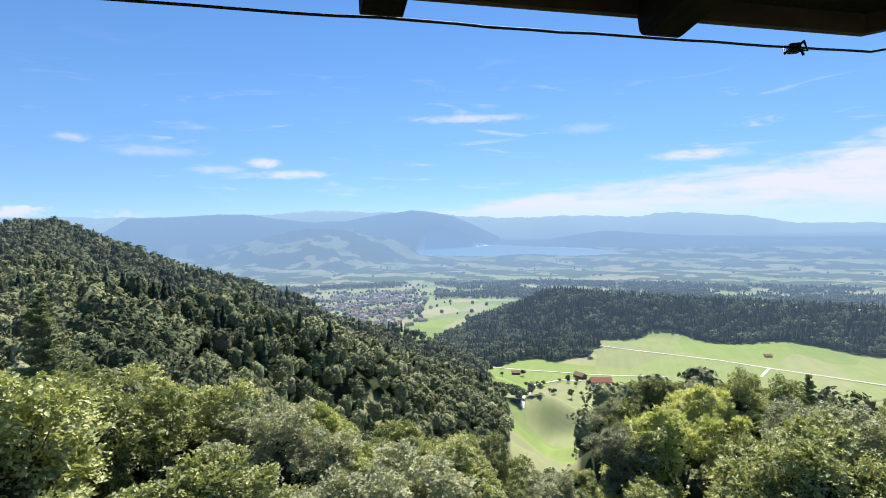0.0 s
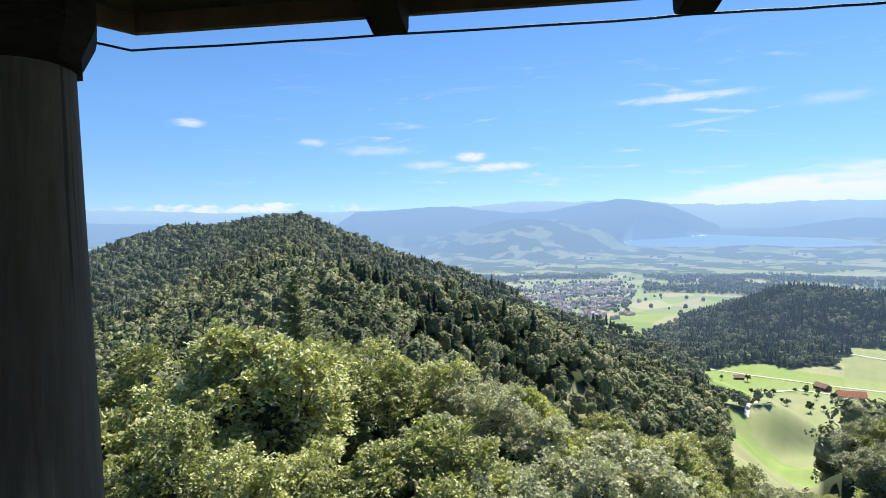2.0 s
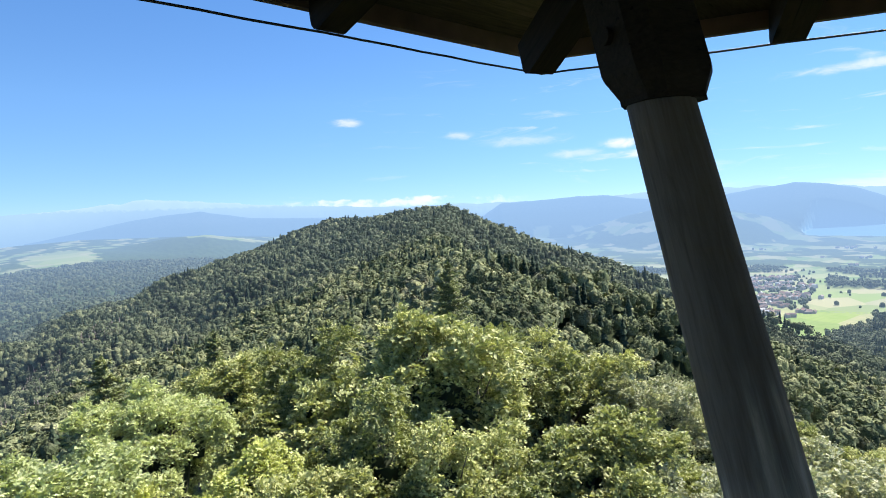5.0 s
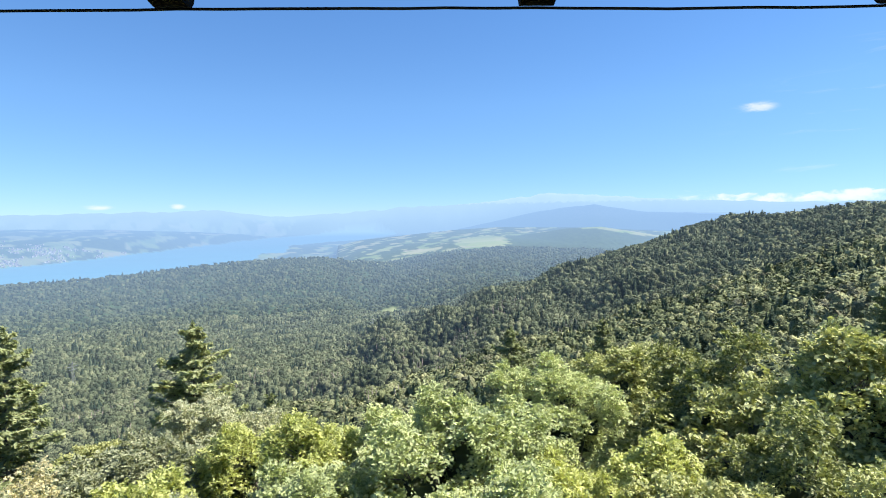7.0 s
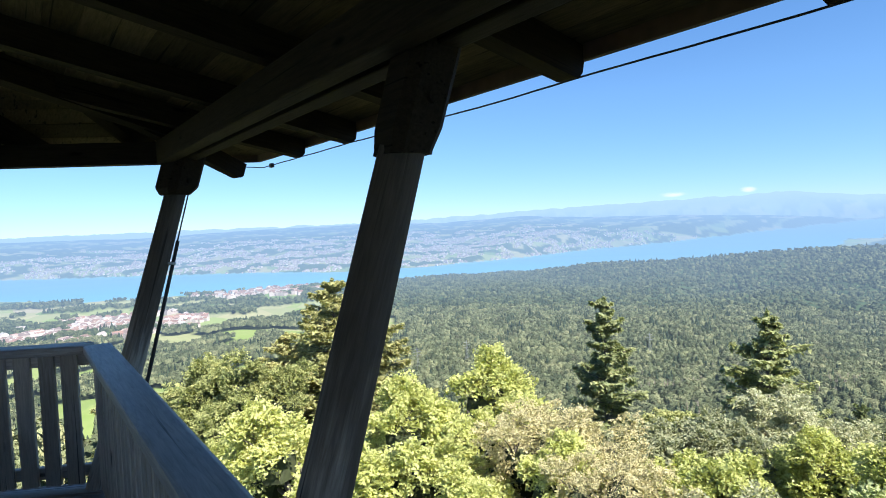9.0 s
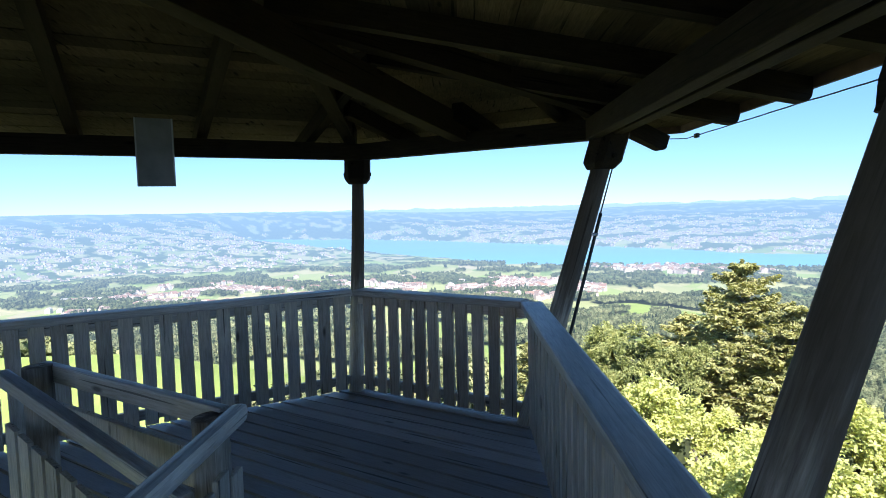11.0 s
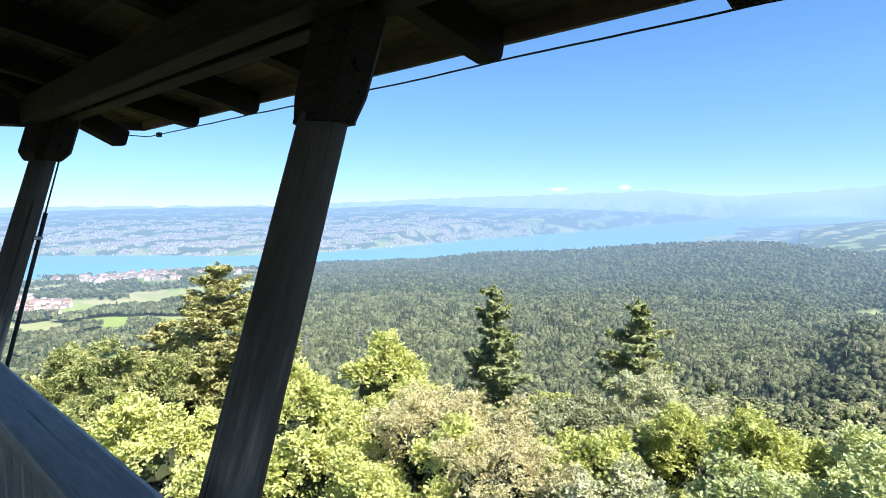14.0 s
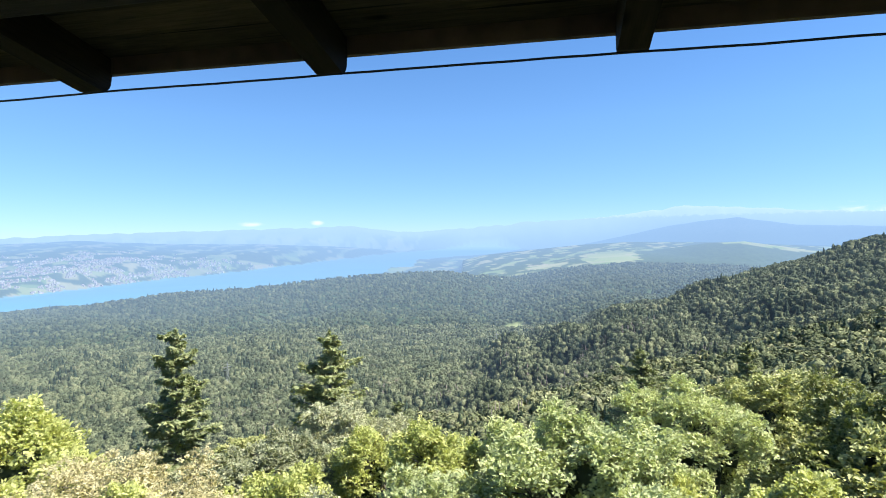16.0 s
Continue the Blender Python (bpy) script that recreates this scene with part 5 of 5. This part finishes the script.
    me = bpy.data.meshes.new("crown_shade_core")
    me.from_pydata(np.concatenate(V).tolist(), [], np.concatenate(F).tolist()); me.materials.append(CROWN_SHADE)
    inner = new("crown_shade_core", me); inner.parent = e
    inner["label"] = "solid dark blobs added inside the crown for the shade in its gaps"
    bm = bmesh.new()
    branch(bm, (0, 0, -7.0), (0.02, 0.01, -0.6), 0.085, 0.06, 9, 6, Vector((0.05, 0.03, 0)))
    branch(bm, (0.02, 0.01, -0.6), (0.05, -0.04, 0.55), 0.06, 0.012, 7, 5, Vector((-0.06, 0.05, 0)))
    for k in range(lobes):
        branch(bm, Vector((0.02, 0.01, rng.uniform(-0.75, 0.05))), bough[k], 0.028, 0.010, 5, 4, Vector((0, 0, 0.08)))
        for q in range(each):
            branch(bm, bough[k], c[k * each + q], 0.008, 0.002, 4, 2)
    part("trunk", bm, BARK, e, "grey trunk with limbs", smooth=True)
    return e


def spruce_tree(name, label, mat, seed, whorls, per, size, spread=0.30, rise=0.16):
    """A spruce of height 1 from its foot: whorls of boughs set with flat needle sprays, drooping below and rising at the top."""
    rng = np.random.RandomState(seed)
    e = thing(name, label, "tree", "trees round the tower")
    bm = bmesh.new()
    branch(bm, (0, 0, 0), (0, 0, 0.985), 0.016, 0.0012, 8, 10)
    P, N = [], []
    up = np.array([0, 0, 1.0])
    for k in range(whorls):
        t = (k + rng.uniform(0, 0.7)) / whorls
        n = rng.randint(5, 8)
        a0 = rng.uniform(0, 6.283)
        whole = rng.uniform(0.70, 1.15)
        for q in range(n):
            a = a0 + 6.283 * q / n + rng.uniform(-0.35, 0.35)
            z = 0.12 + 0.87 * min(0.99, t + rng.uniform(-1.1, 1.1) / whorls)
            ln = (spread * (1 - t) ** 0.62 * rng.uniform(0.40, 1.18) * whole + 0.010)
            h = np.array([np.cos(a), np.sin(a), 0])
            side = np.array([-h[1], h[0], 0])
            m = max(10, int(per * (0.12 + ln / spread)))
            s = rng.uniform(0.08, 1.0, m) ** 0.75
            lift = rise * (0.3 + 1.6 * t) - 0.55 * (1 - t)
            zz = z + ln * (lift * s + 0.32 * (1 - t) * s * s)
            w = rng.uniform(-1, 1, m) * 0.38 * ln * (1.08 - s) ** 0.8
            hang = rng.uniform(0, 1, m) ** 2 * 0.20 * ln
            P.append(up[None] * (zz - hang)[:, None] + h[None] * (s * ln)[:, None] + side[None] * w[:, None])
            N.append(up[None] * 1.1 + 0.5 * rng.normal(size=(m, 3)) + h[None] * 0.2)
            branch(bm, (0, 0, z), h * ln * 0.85 + up * (z + ln * (lift * 0.85 + 0.23 * (1 - t))), 0.0032 * (1 - 0.7 * t), 0.0008, 4, 2)
    m = 160                                                   # the leading shoot
    s = rng.uniform(0, 1, m)
    P.append(np.stack([0.009 * (1 - s) * rng.normal(size=m), 0.009 * (1 - s) * rng.normal(size=m), 0.93 + 0.07 * s], -1))
    N.append(rng.normal(size=(m, 3)))
    P, N = np.concatenate(P), np.concatenate(N)
    crown = new("crown", leaf_mesh("crown", P, N, size, rng, mat, 2.3)); crown.parent = e
    part("trunk", bm, BARK, e, "straight brown trunk", smooth=True)
    return e


KINDS = {
    "beech": broad_tree("beech_tree", "dense beech tree with olive green leaves turning brown", BEECH, 11, 66000, 0.0245, 19, 1.0, 0.25),
    "beech2": broad_tree("beech_tree", "spreading beech tree with dark green leaves", BEECH, 12, 60000, 0.0245, 17, 1.1, 0.5),
    "maple": broad_tree("maple_tree", "maple tree with light green leaves", MAPLE, 13, 64000, 0.0245, 18, 1.0, 0.5),
    "ash": broad_tree("ash_tree", "bright yellow-green leafy tree in full sun", BRIGHT, 14, 62000, 0.0255, 17, 1.1, 0.3),
    "pale": broad_tree("birch_tree", "pale, thinly leaved dry birch tree", PALE, 15, 52000, 0.019, 21, 1.05, 0.6),
    "grey": broad_tree("whitebeam_tree", "whitebeam tree with dull grey-green leaves", GREYLEAF, 16, 60000, 0.0245, 18, 1.0, 0.3),
    "spruce": spruce_tree("spruce_tree", "tall spruce with drooping green boughs", NEEDLE, 17, 46, 250, 0.0072, 0.225),
    "spruce2": spruce_tree("spruce_tree", "narrow spruce with a sparse pointed top", NEEDLE, 18, 42, 230, 0.0072, 0.19, 0.24),
    "golden": spruce_tree("spruce_tree", "broad sunlit spruce with yellow-green boughs and cones", GOLDN, 19, 46, 420, 0.0074, 0.31),
}
first = {}


def plant(kind, yaw, r, up, size):
    """A tree whose top shows at that bearing, distance and height angle; size is the crown's radius or, for a spruce, its height."""
    x, y, z = at(yaw, r, up)
    if kind in ("spruce", "spruce2", "golden"):
        m = Matrix.Translation((x, y, z - size)) @ Matrix.Rotation(radians(yaw * 7), 4, "Z") @ Matrix.Scale(size, 4)
    else:
        m = Matrix.Translation((x, y, z - size * 1.08)) @ Matrix.Rotation(radians(yaw * 7 + r), 4, "Z") @ Matrix.Scale(size, 4)
    if kind in first:
        copy_thing(KINDS[kind], m)
    else:
        first[kind] = m


for row in (
    ("beech", 54, 16, -8.6, 4.2), ("beech2", 63, 19, -11.4, 3.8), ("beech", 46.5, 21, -10.9, 3.6), ("beech2", 58, 12, -17, 2.6),
    ("beech", 71, 24, -11.4, 3.6), ("maple", 88.5, 11, -16, 2.5), ("maple", 79, 17, -13.2, 2.4), ("maple", 95, 13, -17.2, 2.2),
    ("ash", 101, 12, -18.2, 2.2), ("grey", 117, 19, -16.6, 2.8), ("ash", 108, 17, -17.6, 2.4), ("grey", 111.5, 24, -14.6, 2.6),
    ("ash", 141.5, 18, -13.3, 3.4), ("ash", 148, 15, -16, 3.0), ("pale", 132.5, 14, -17.0, 2.6), ("grey", 124, 18, -17.4, 2.6),
    ("ash", 137, 12, -21, 2.4), ("maple", 104, 10, -21.5, 2.2), ("ash", 158, 17, -16.5, 3.2), ("pale", 127.5, 11, -21.5, 2.0),
    ("beech", 166.5, 30, -11.4, 3.8), ("ash", 171, 22, -17, 3.2), ("beech2", 162.5, 27, -12.4, 3.2),
    ("beech2", 40.5, 23, -12.6, 3.4), ("grey", 31, 21, -15.2, 3.2), ("beech", 36.5, 13, -18.2, 2.8), ("ash", 26.8, 25, -16.6, 2.2),
    ("grey", 21, 15, -19.6, 3.0), ("beech", 13, 18, -18.9, 2.0), ("beech2", 10.8, 22, -19.6, 1.9), ("grey", 6.8, 24, -21.4, 2.2), ("beech2", 4, 21, -26.5, 2.4), ("ash", -5.8, 26, -15.2, 3.2),
    ("beech", -15.9, 22, -15.2, 3.4), ("grey", -21, 26, -13.8, 3.4), ("beech2", -27, 22, -14, 3.4), ("grey", -2.5, 25, -17.0, 2.0),
    ("beech", 43, 12, -22, 2.6), ("grey", 29, 11, -24, 2.4), ("beech2", 51, 11, -21, 2.4), ("ash", 75, 11, -20, 2.2),
    ("maple", 83, 9, -24, 1.9), ("beech", 66, 10, -22.5, 2.2), ("grey", 114, 10.5, -22.5, 2.2), ("ash", 120, 12.5, -20, 2.4),
    ("grey", -18, 45, -13.9, 4.6), ("beech2", -12, 60, -13.3, 5.2), ("ash", -8.2, 55, -13.7, 4.6), ("beech", -22, 50, -13.9, 5.0), ("beech", -4.6, 62, -13.9, 5.0),
    ("grey", -1.0, 70, -15.4, 4.4), ("beech2", -15, 72, -13.5, 5.4), ("grey", -25, 60, -13.6, 5.4), ("beech", 2.2, 60, -22.5, 3.0),
    ("spruce2", -16.6, 90, -12.6, 20), ("spruce", 113.8, 32, -8.9, 22), ("spruce2", 127.7, 32, -7.9, 23), ("spruce", 83, 45, -10.5, 20), ("spruce2", 73.9, 60, -9.4, 20),
    ("golden", 154.4, 34, -5.1, 20), ("golden", 150.5, 32, -8.6, 18), ("spruce", 51, 81, -4.3, 22), ("spruce2", 107, 33, -16, 14),
    ("golden", 159, 36, -10, 18), ("golden", 173, 40, -13, 18),
):
    plant(*row)

# fill the slope below them
fill = random.Random(8)
for q in range(120):
    yaw, r = fill.uniform(-32, 228), fill.uniform(17, 64)
    up = -17.5 - fill.uniform(0, 5) - max(0, 30 - r) * 0.25
    if yaw < 30 and r < 30:
        up -= 3
    if 0 < yaw < 12:
        up -= 9
    if yaw > 160:
        up -= 3
    plant(fill.choice(["beech", "beech2", "ash", "grey", "maple", "beech"] if yaw > 60 else ["beech", "beech2", "grey", "beech2"]), yaw, r, up, fill.uniform(2.4, 3.8))
for kind, m in first.items():
    KINDS[kind].matrix_world = m

# ---- houses, farm and roads in the valleys ----
PLASTER = plain("house_plaster", (0.62, 0.60, 0.55), 0.9, 0.0, 0.15, 0.3)
RED_ROOF = plain("red_tile_roof", (0.36, 0.13, 0.08), 0.85, 0.0, 0.25, 0.6)
BROWN_ROOF = plain("brown_tile_roof", (0.20, 0.12, 0.09), 0.85, 0.0, 0.25, 0.6)
DARK_WALL = plain("dark_barn_boards", (0.12, 0.08, 0.055), 0.9, 0.0, 0.3, 1.0)
GLASS_DARK = plain("window_pane", (0.05, 0.06, 0.08), 0.15)
GRAVEL = plain("pale_gravel_road", (0.55, 0.52, 0.44), 0.95, 0.0, 0.15, 0.2)


def set_down(yaw, r):
    x, y, _ = at(yaw, r, 0)
    return x, y, float(land(np.array([x]), np.array([y]))[0])


def gable(bm, w, d, h0, h1, over):
    """A gabled roof with thickness and eaves."""
    prof = [(-d / 2 - over, h0 - 0.5), (0, h1), (d / 2 + over, h0 - 0.5), (d / 2 + over, h0 - 0.1), (0, h1 + 0.45), (-d / 2 - over, h0 - 0.1)]
    ends = [[bm.verts.new((sx * (w / 2 + over), y, z)) for y, z in prof] for sx in (-1, 1)]
    for i in range(6):
        j = (i + 1) % 6
        bm.faces.new((ends[0][i], ends[0][j], ends[1][j], ends[1][i]))
    for e, flip in ((ends[0], 1), (ends[1], -1)):
        bm.faces.new([e[i] for i in (0, 1, 4, 5)][::-flip]); bm.faces.new([e[i] for i in (1, 2, 3, 4)][::-flip])


def house(name, label, yaw, r, turn_z, w, d, h0, h1, wall, roof, windows=0):
    x, y, z = set_down(yaw, r)
    e = thing(name, label, "house", "farm buildings", pose(x, y, z - 0.5, 0, 0, turn_z))
    bm = bmesh.new()
    prof = [(-d / 2, 0), (d / 2, 0), (d / 2, h0), (0, h1 - 0.2), (-d / 2, h0)]
    ends = [[bm.verts.new((sx * w / 2, yy, zz)) for yy, zz in prof] for sx in (-1, 1)]
    bm.faces.new(ends[0][::-1]); bm.faces.new(ends[1])
    for i in range(5):
        j = (i + 1) % 5
        bm.faces.new((ends[0][i], ends[0][j], ends[1][j], ends[1][i]))
    bmesh.ops.recalc_face_normals(bm, faces=bm.faces)
    part("wall", bm, wall, e)
    bm = bmesh.new(); gable(bm, w, d, h0, h1, 0.9); bmesh.ops.recalc_face_normals(bm, faces=bm.faces)
    part("roof", bm, roof, e)
    for q in range(windows):
        for zz in (1.8, 4.4):
            if zz + 1 > h0:
                continue
            bm = bmesh.new(); box(bm, Matrix.Translation((-w / 2 + (q + 0.8) * w / (windows + 0.6), -d / 2 - 0.02, zz)), (1.1, 0.12, 1.3), 0.02)
            part("window", bm, GLASS_DARK, e)
    return e


house("farmhouse", "large farmhouse with a red tiled roof in the meadow", 0.7, 872, 14, 30, 14, 6.5, 12, PLASTER, RED_ROOF, 7)
house("barn", "dark wooden barn beside the farmhouse", 2.7, 905, -40, 18, 11, 5, 9, DARK_WALL, BROWN_ROOF)
house("shed", "small pale outbuilding near the farm", 1.7, 868, 30, 11, 8, 3.5, 6, PLASTER, BROWN_ROOF, 3)
house("field_barn", "small barn with brown roof on the meadow", 9.0, 905, 20, 12, 8, 3.5, 6, DARK_WALL, BROWN_ROOF)
house("roadside_shed", "small white shed beside the field road", -13.7, 1150, 10, 12, 7, 3.5, 6, PLASTER, RED_ROOF)


def town(name, label, yaw0, yaw1, r0, r1, count, size, seed, pattern=0.0, far=False):
    """Many small gabled houses as one mass of buildings."""
    rng = np.random.RandomState(seed)
    V, F, M, base = [], [], [], 0
    box_f = [(0, 1, 5, 4), (1, 2, 6, 5), (2, 3, 7, 6), (3, 0, 4, 7)]
    n = count * 7
    yw, rr = rng.uniform(yaw0, yaw1, n), np.sqrt(rng.uniform(r0 * r0, r1 * r1, n))
    xs, ys, _ = at(yw, rr, 0.0 * yw)
    mid = ((yw - (yaw0 + yaw1) / 2) / (yaw1 - yaw0) * 2) ** 2 + ((rr - (r0 + r1) / 2) / (r1 - r0) * 2) ** 2
    ok = (mid < 0.9 + 0.35 * waves(xs, ys, 150, 84)) & ~lake(yw, rr) & ~wooded(xs, ys) & (waves(xs, ys, 260, 83) > pattern)
    xs, ys = xs[ok][:count], ys[ok][:count]
    for x, y, z in zip(xs, ys, land(xs, ys)):
        w, d, h = size * rng.uniform(0.8, 1.7), size * rng.uniform(0.7, 1.0), size * rng.uniform(0.45, 0.85)
        a = rng.uniform(0, 3.14); c, s = math.cos(a), math.sin(a)
        pts = [(-w / 2, -d / 2, -2), (w / 2, -d / 2, -2), (w / 2, d / 2, -2), (-w / 2, d / 2, -2), (-w / 2, -d / 2, h), (w / 2, -d / 2, h), (w / 2, d / 2, h), (-w / 2, d / 2, h), (-w / 2, 0, h + d * 0.33), (w / 2, 0, h + d * 0.33)]
        V.append([(x + px * c - py * s, y + px * s + py * c, z + pz) for px, py, pz in pts])
        for f in box_f:
            F.append([base + i for i in f]); M.append(0)
        for f in ((4, 5, 9, 8), (6, 7, 8, 9)):
            F.append([base + i for i in f]); M.append(1)
        for f in ((4, 8, 7), (5, 6, 9)):
            F.append([base + i for i in f]); M.append(0)
        base += 10
    me = bpy.data.meshes.new(name)
    me.from_pydata([p for v in V for p in v], [], F)
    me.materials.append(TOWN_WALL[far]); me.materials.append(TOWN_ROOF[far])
    me.polygons.foreach_set("material_index", np.array(M, np.int32))
    me.update()
    return tagged(new(name, me), label, "village", kind="stuff")


def town_paint(name, stops, far):
    m, n, l, b = material(name)
    geo = n.new("ShaderNodeNewGeometry")
    l.new(ramp(n, l, geo.outputs["Random Per Island"], stops), b.inputs["Base Color"])
    b.inputs["Roughness"].default_value = 0.85
    # far houses emit the haze in front of them
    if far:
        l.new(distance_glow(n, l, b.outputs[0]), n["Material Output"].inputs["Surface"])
    return m


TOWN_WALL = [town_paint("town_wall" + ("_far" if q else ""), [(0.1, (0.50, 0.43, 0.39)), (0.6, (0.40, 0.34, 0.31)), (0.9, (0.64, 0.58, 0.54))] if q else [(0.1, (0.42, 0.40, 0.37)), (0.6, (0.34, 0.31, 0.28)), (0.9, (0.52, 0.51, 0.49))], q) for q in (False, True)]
TOWN_ROOF = [town_paint("town_roof" + ("_far" if q else ""), [(0.1, (0.20, 0.12, 0.10)), (0.5, (0.16, 0.13, 0.12)), (0.75, (0.26, 0.15, 0.11)), (0.95, (0.36, 0.36, 0.36))], q) for q in (False, True)]
town("village_in_the_valley", "village of pale houses with brown roofs in the valley", 17.5, 29, 1250, 2250, 420, 9.5, 91, -0.15, True)
town("village_on_the_plain", "scattered hamlets on the plain", -24, 30, 2200, 3500, 170, 10, 92, 0.45, True)
town("village_below_the_ridge", "village of red-roofed houses below the wooded ridge", 166, 182, 1420, 1880, 320, 14, 93, -0.6, True)
town("town_in_the_valley", "rows of pale buildings along the valley", 183, 218, 1350, 2100, 620, 13, 94, -0.1, True)
town("lakeshore_towns", "pale towns strung along the far lake shore", 108, 205, 2890, 4050, 7500, 7.5, 95, -0.5, True)
town("near_shore_town", "small town on the near lake shore", 150, 167, 2000, 2300, 160, 16, 96, -0.6, True)
town("city_at_the_lake_end", "hazy city at the end of the lake", 190, 228, 2500, 4200, 2600, 8.5, 97, -0.4, True)


def ribbon(name, label, nodes, width):
    """A narrow road laid on the land through places told by bearing and distance."""
    pts = []
    for (b0, d0), (b1, d1) in zip(nodes, nodes[1:]):
        for q in range(14):
            t = q / 14
            x0, y0, _ = at(b0, d0, 0); x1, y1, _ = at(b1, d1, 0)
            pts.append((x0 + (x1 - x0) * t, y0 + (y1 - y0) * t))
    P = np.array(pts)
    T = np.gradient(P, axis=0); T /= np.linalg.norm(T, axis=1)[:, None]
    N = np.stack([-T[:, 1], T[:, 0]], 1)
    bm = bmesh.new()
    rows = []
    edges = [P + N * width * s for s in (-0.5, 0.5)]
    heights = [land(e[:, 0], e[:, 1]) + 0.8 for e in edges]
    for q in range(len(P)):
        rows.append([bm.verts.new((e[q, 0], e[q, 1], z[q])) for e, z in zip(edges, heights)])
    for a, b in zip(rows, rows[1:]):
        bm.faces.new((a[0], a[1], b[1], b[0]))
    return tagged(part(name, bm, GRAVEL), label, "road", kind="structure")


ribbon("road_1", "pale farm track through the meadow", [(8.4, 640), (8.2, 700), (7.6, 760), (7.3, 840), (4.5, 880), (1.5, 885)], 4.5)
ribbon("road_2", "pale field road along the open slope", [(2, 1170), (-4, 1120), (-10, 1085), (-14, 1060), (-18, 1045), (-24, 1020)], 5.0)
ribbon("road_3", "side road joining the field road", [(-13.2, 1000), (-13.8, 1062), (-14, 1062)], 4.5)
ribbon("road_4", "narrow road along the dark wood", [(13, 960), (8, 930), (2, 930), (-6, 960)], 4.0)

# the orchard and hedges round the farm
ORCHARD_LEAF = foliage("orchard_leaves", (0.05, 0.08, 0.02), (0.09, 0.13, 0.035), (0.15, 0.18, 0.06), 0.1)
rng = random.Random(12)
proto = broad_tree("orchard_tree", "round fruit tree standing in the meadow", ORCHARD_LEAF, 33, 2600, 0.11, 9)
proto["group"] = "orchard trees"
spots = [(rng.uniform(2.5, 10.5), rng.uniform(730, 900)) for _ in range(26)] + [(rng.uniform(-3, 3), rng.uniform(840, 880)) for _ in range(7)]
for q, (yw, r) in enumerate(spots):
    x, y, z = set_down(yw, r)
    s = rng.uniform(2.6, 4.6)
    m = Matrix.Translation((x, y, z + s * 1.25)) @ Matrix.Rotation(rng.uniform(0, 6), 4, "Z") @ Matrix.Scale(s, 4)
    if q:
        copy_thing(proto, m)
    else:
        keep = m
proto.matrix_world = keep

# trees and hedges in the fields of the plain and among the village houses
rng = np.random.RandomState(77)
yw, rr = rng.uniform(-26, 31, 16000), np.sqrt(rng.uniform(1480 ** 2, 2500 ** 2, 16000))
xs, ys, _ = at(yw, rr, 0.0 * yw)
line = np.minimum(np.abs(waves(xs, ys, 300, 85)), np.abs(waves(ys, xs, 380, 86)))
ok = ~lake(yw, rr) & ~wooded(xs, ys) & ((line < 0.012) | (rng.uniform(0, 1, len(xs)) < 0.006) | ((yw > 18) & (yw < 29) & (rr < 2200) & (rng.uniform(0, 1, len(xs)) < 0.14)))
xs, ys = xs[ok], ys[ok]
size = rng.uniform(3.0, 6.5, len(xs))
crowd("field_trees", BLOB1, np.stack([xs, ys, land(xs, ys) + size * 0.9], -1), np.stack([size, size, size], -1), rng.uniform(0, 1, len(xs)), BROAD_FAR, "hedges and scattered trees between the fields")

# dead trees among the forest on the eastern slope
DEAD = plain("dead_wood", (0.22, 0.185, 0.165), 0.9, 0.0, 0.3, 0.4)
rng = np.random.RandomState(78)
yw, rr = rng.uniform(76, 126, 5000), np.sqrt(rng.uniform(430 ** 2, 900 ** 2, 5000))
xs, ys, _ = at(yw, rr, 0.0 * yw)
ok = (waves(xs, ys, 110, 87) + 0.4 * waves(xs, ys, 40, 88) > 0.55) & (rng.uniform(0, 1, 5000) < 0.75)
xs, ys = xs[ok], ys[ok]
size = rng.uniform(0.9, 1.9, len(xs))
crowd("dead_trees", SPR1, np.stack([xs, ys, land(xs, ys) + 9.5], -1), np.stack([size, size, rng.uniform(6, 9.5, len(xs))], -1), size, DEAD, "patches of grey, leafless dead trees on the slope")


# masts of a power line through the forest
def pylon(yaw, r, height):
    x, y, z = set_down(yaw, r)
    e = thing("power_pylon", "slim grey lattice mast of a power line above the trees", "pylon", "masts of the power line", pose(x, y, z, 0, 0, yaw + 30))
    foot = height * 0.06
    for sx, sy in ((-1, -1), (1, -1), (1, 1), (-1, 1)):
        bm = bmesh.new(); branch(bm, (sx * foot, sy * foot, 0), (sx * 0.35, sy * 0.35, height), 0.22, 0.14, 4, 1)
        part("leg", bm, STEEL, e)
    for q in range(9):
        t = q / 9; w0, w1 = foot + (0.35 - foot) * t, foot + (0.35 - foot) * (t + 1 / 9)
        for sx in (-1, 1):
            bm = bmesh.new(); branch(bm, (sx * w0, sx * w0, height * t), (-sx * w1, sx * w1, height * (t + 1 / 9)), 0.10, 0.10, 4, 1)
            part("brace", bm, STEEL, e)
    for t, half in ((0.74, 5.5), (0.84, 7.0), (0.93, 4.5)):
        bm = bmesh.new(); box(bm, Matrix.Translation((0, 0, height * t)), (half * 2, 0.4, 0.5), 0.05)
        part("arm", bm, STEEL, e)


for yaw, r, height in ((146, 860, 46), (140.9, 900, 44), (123.0, 980, 46), (96.6, 1100, 48)):
    pylon(yaw, r, height)
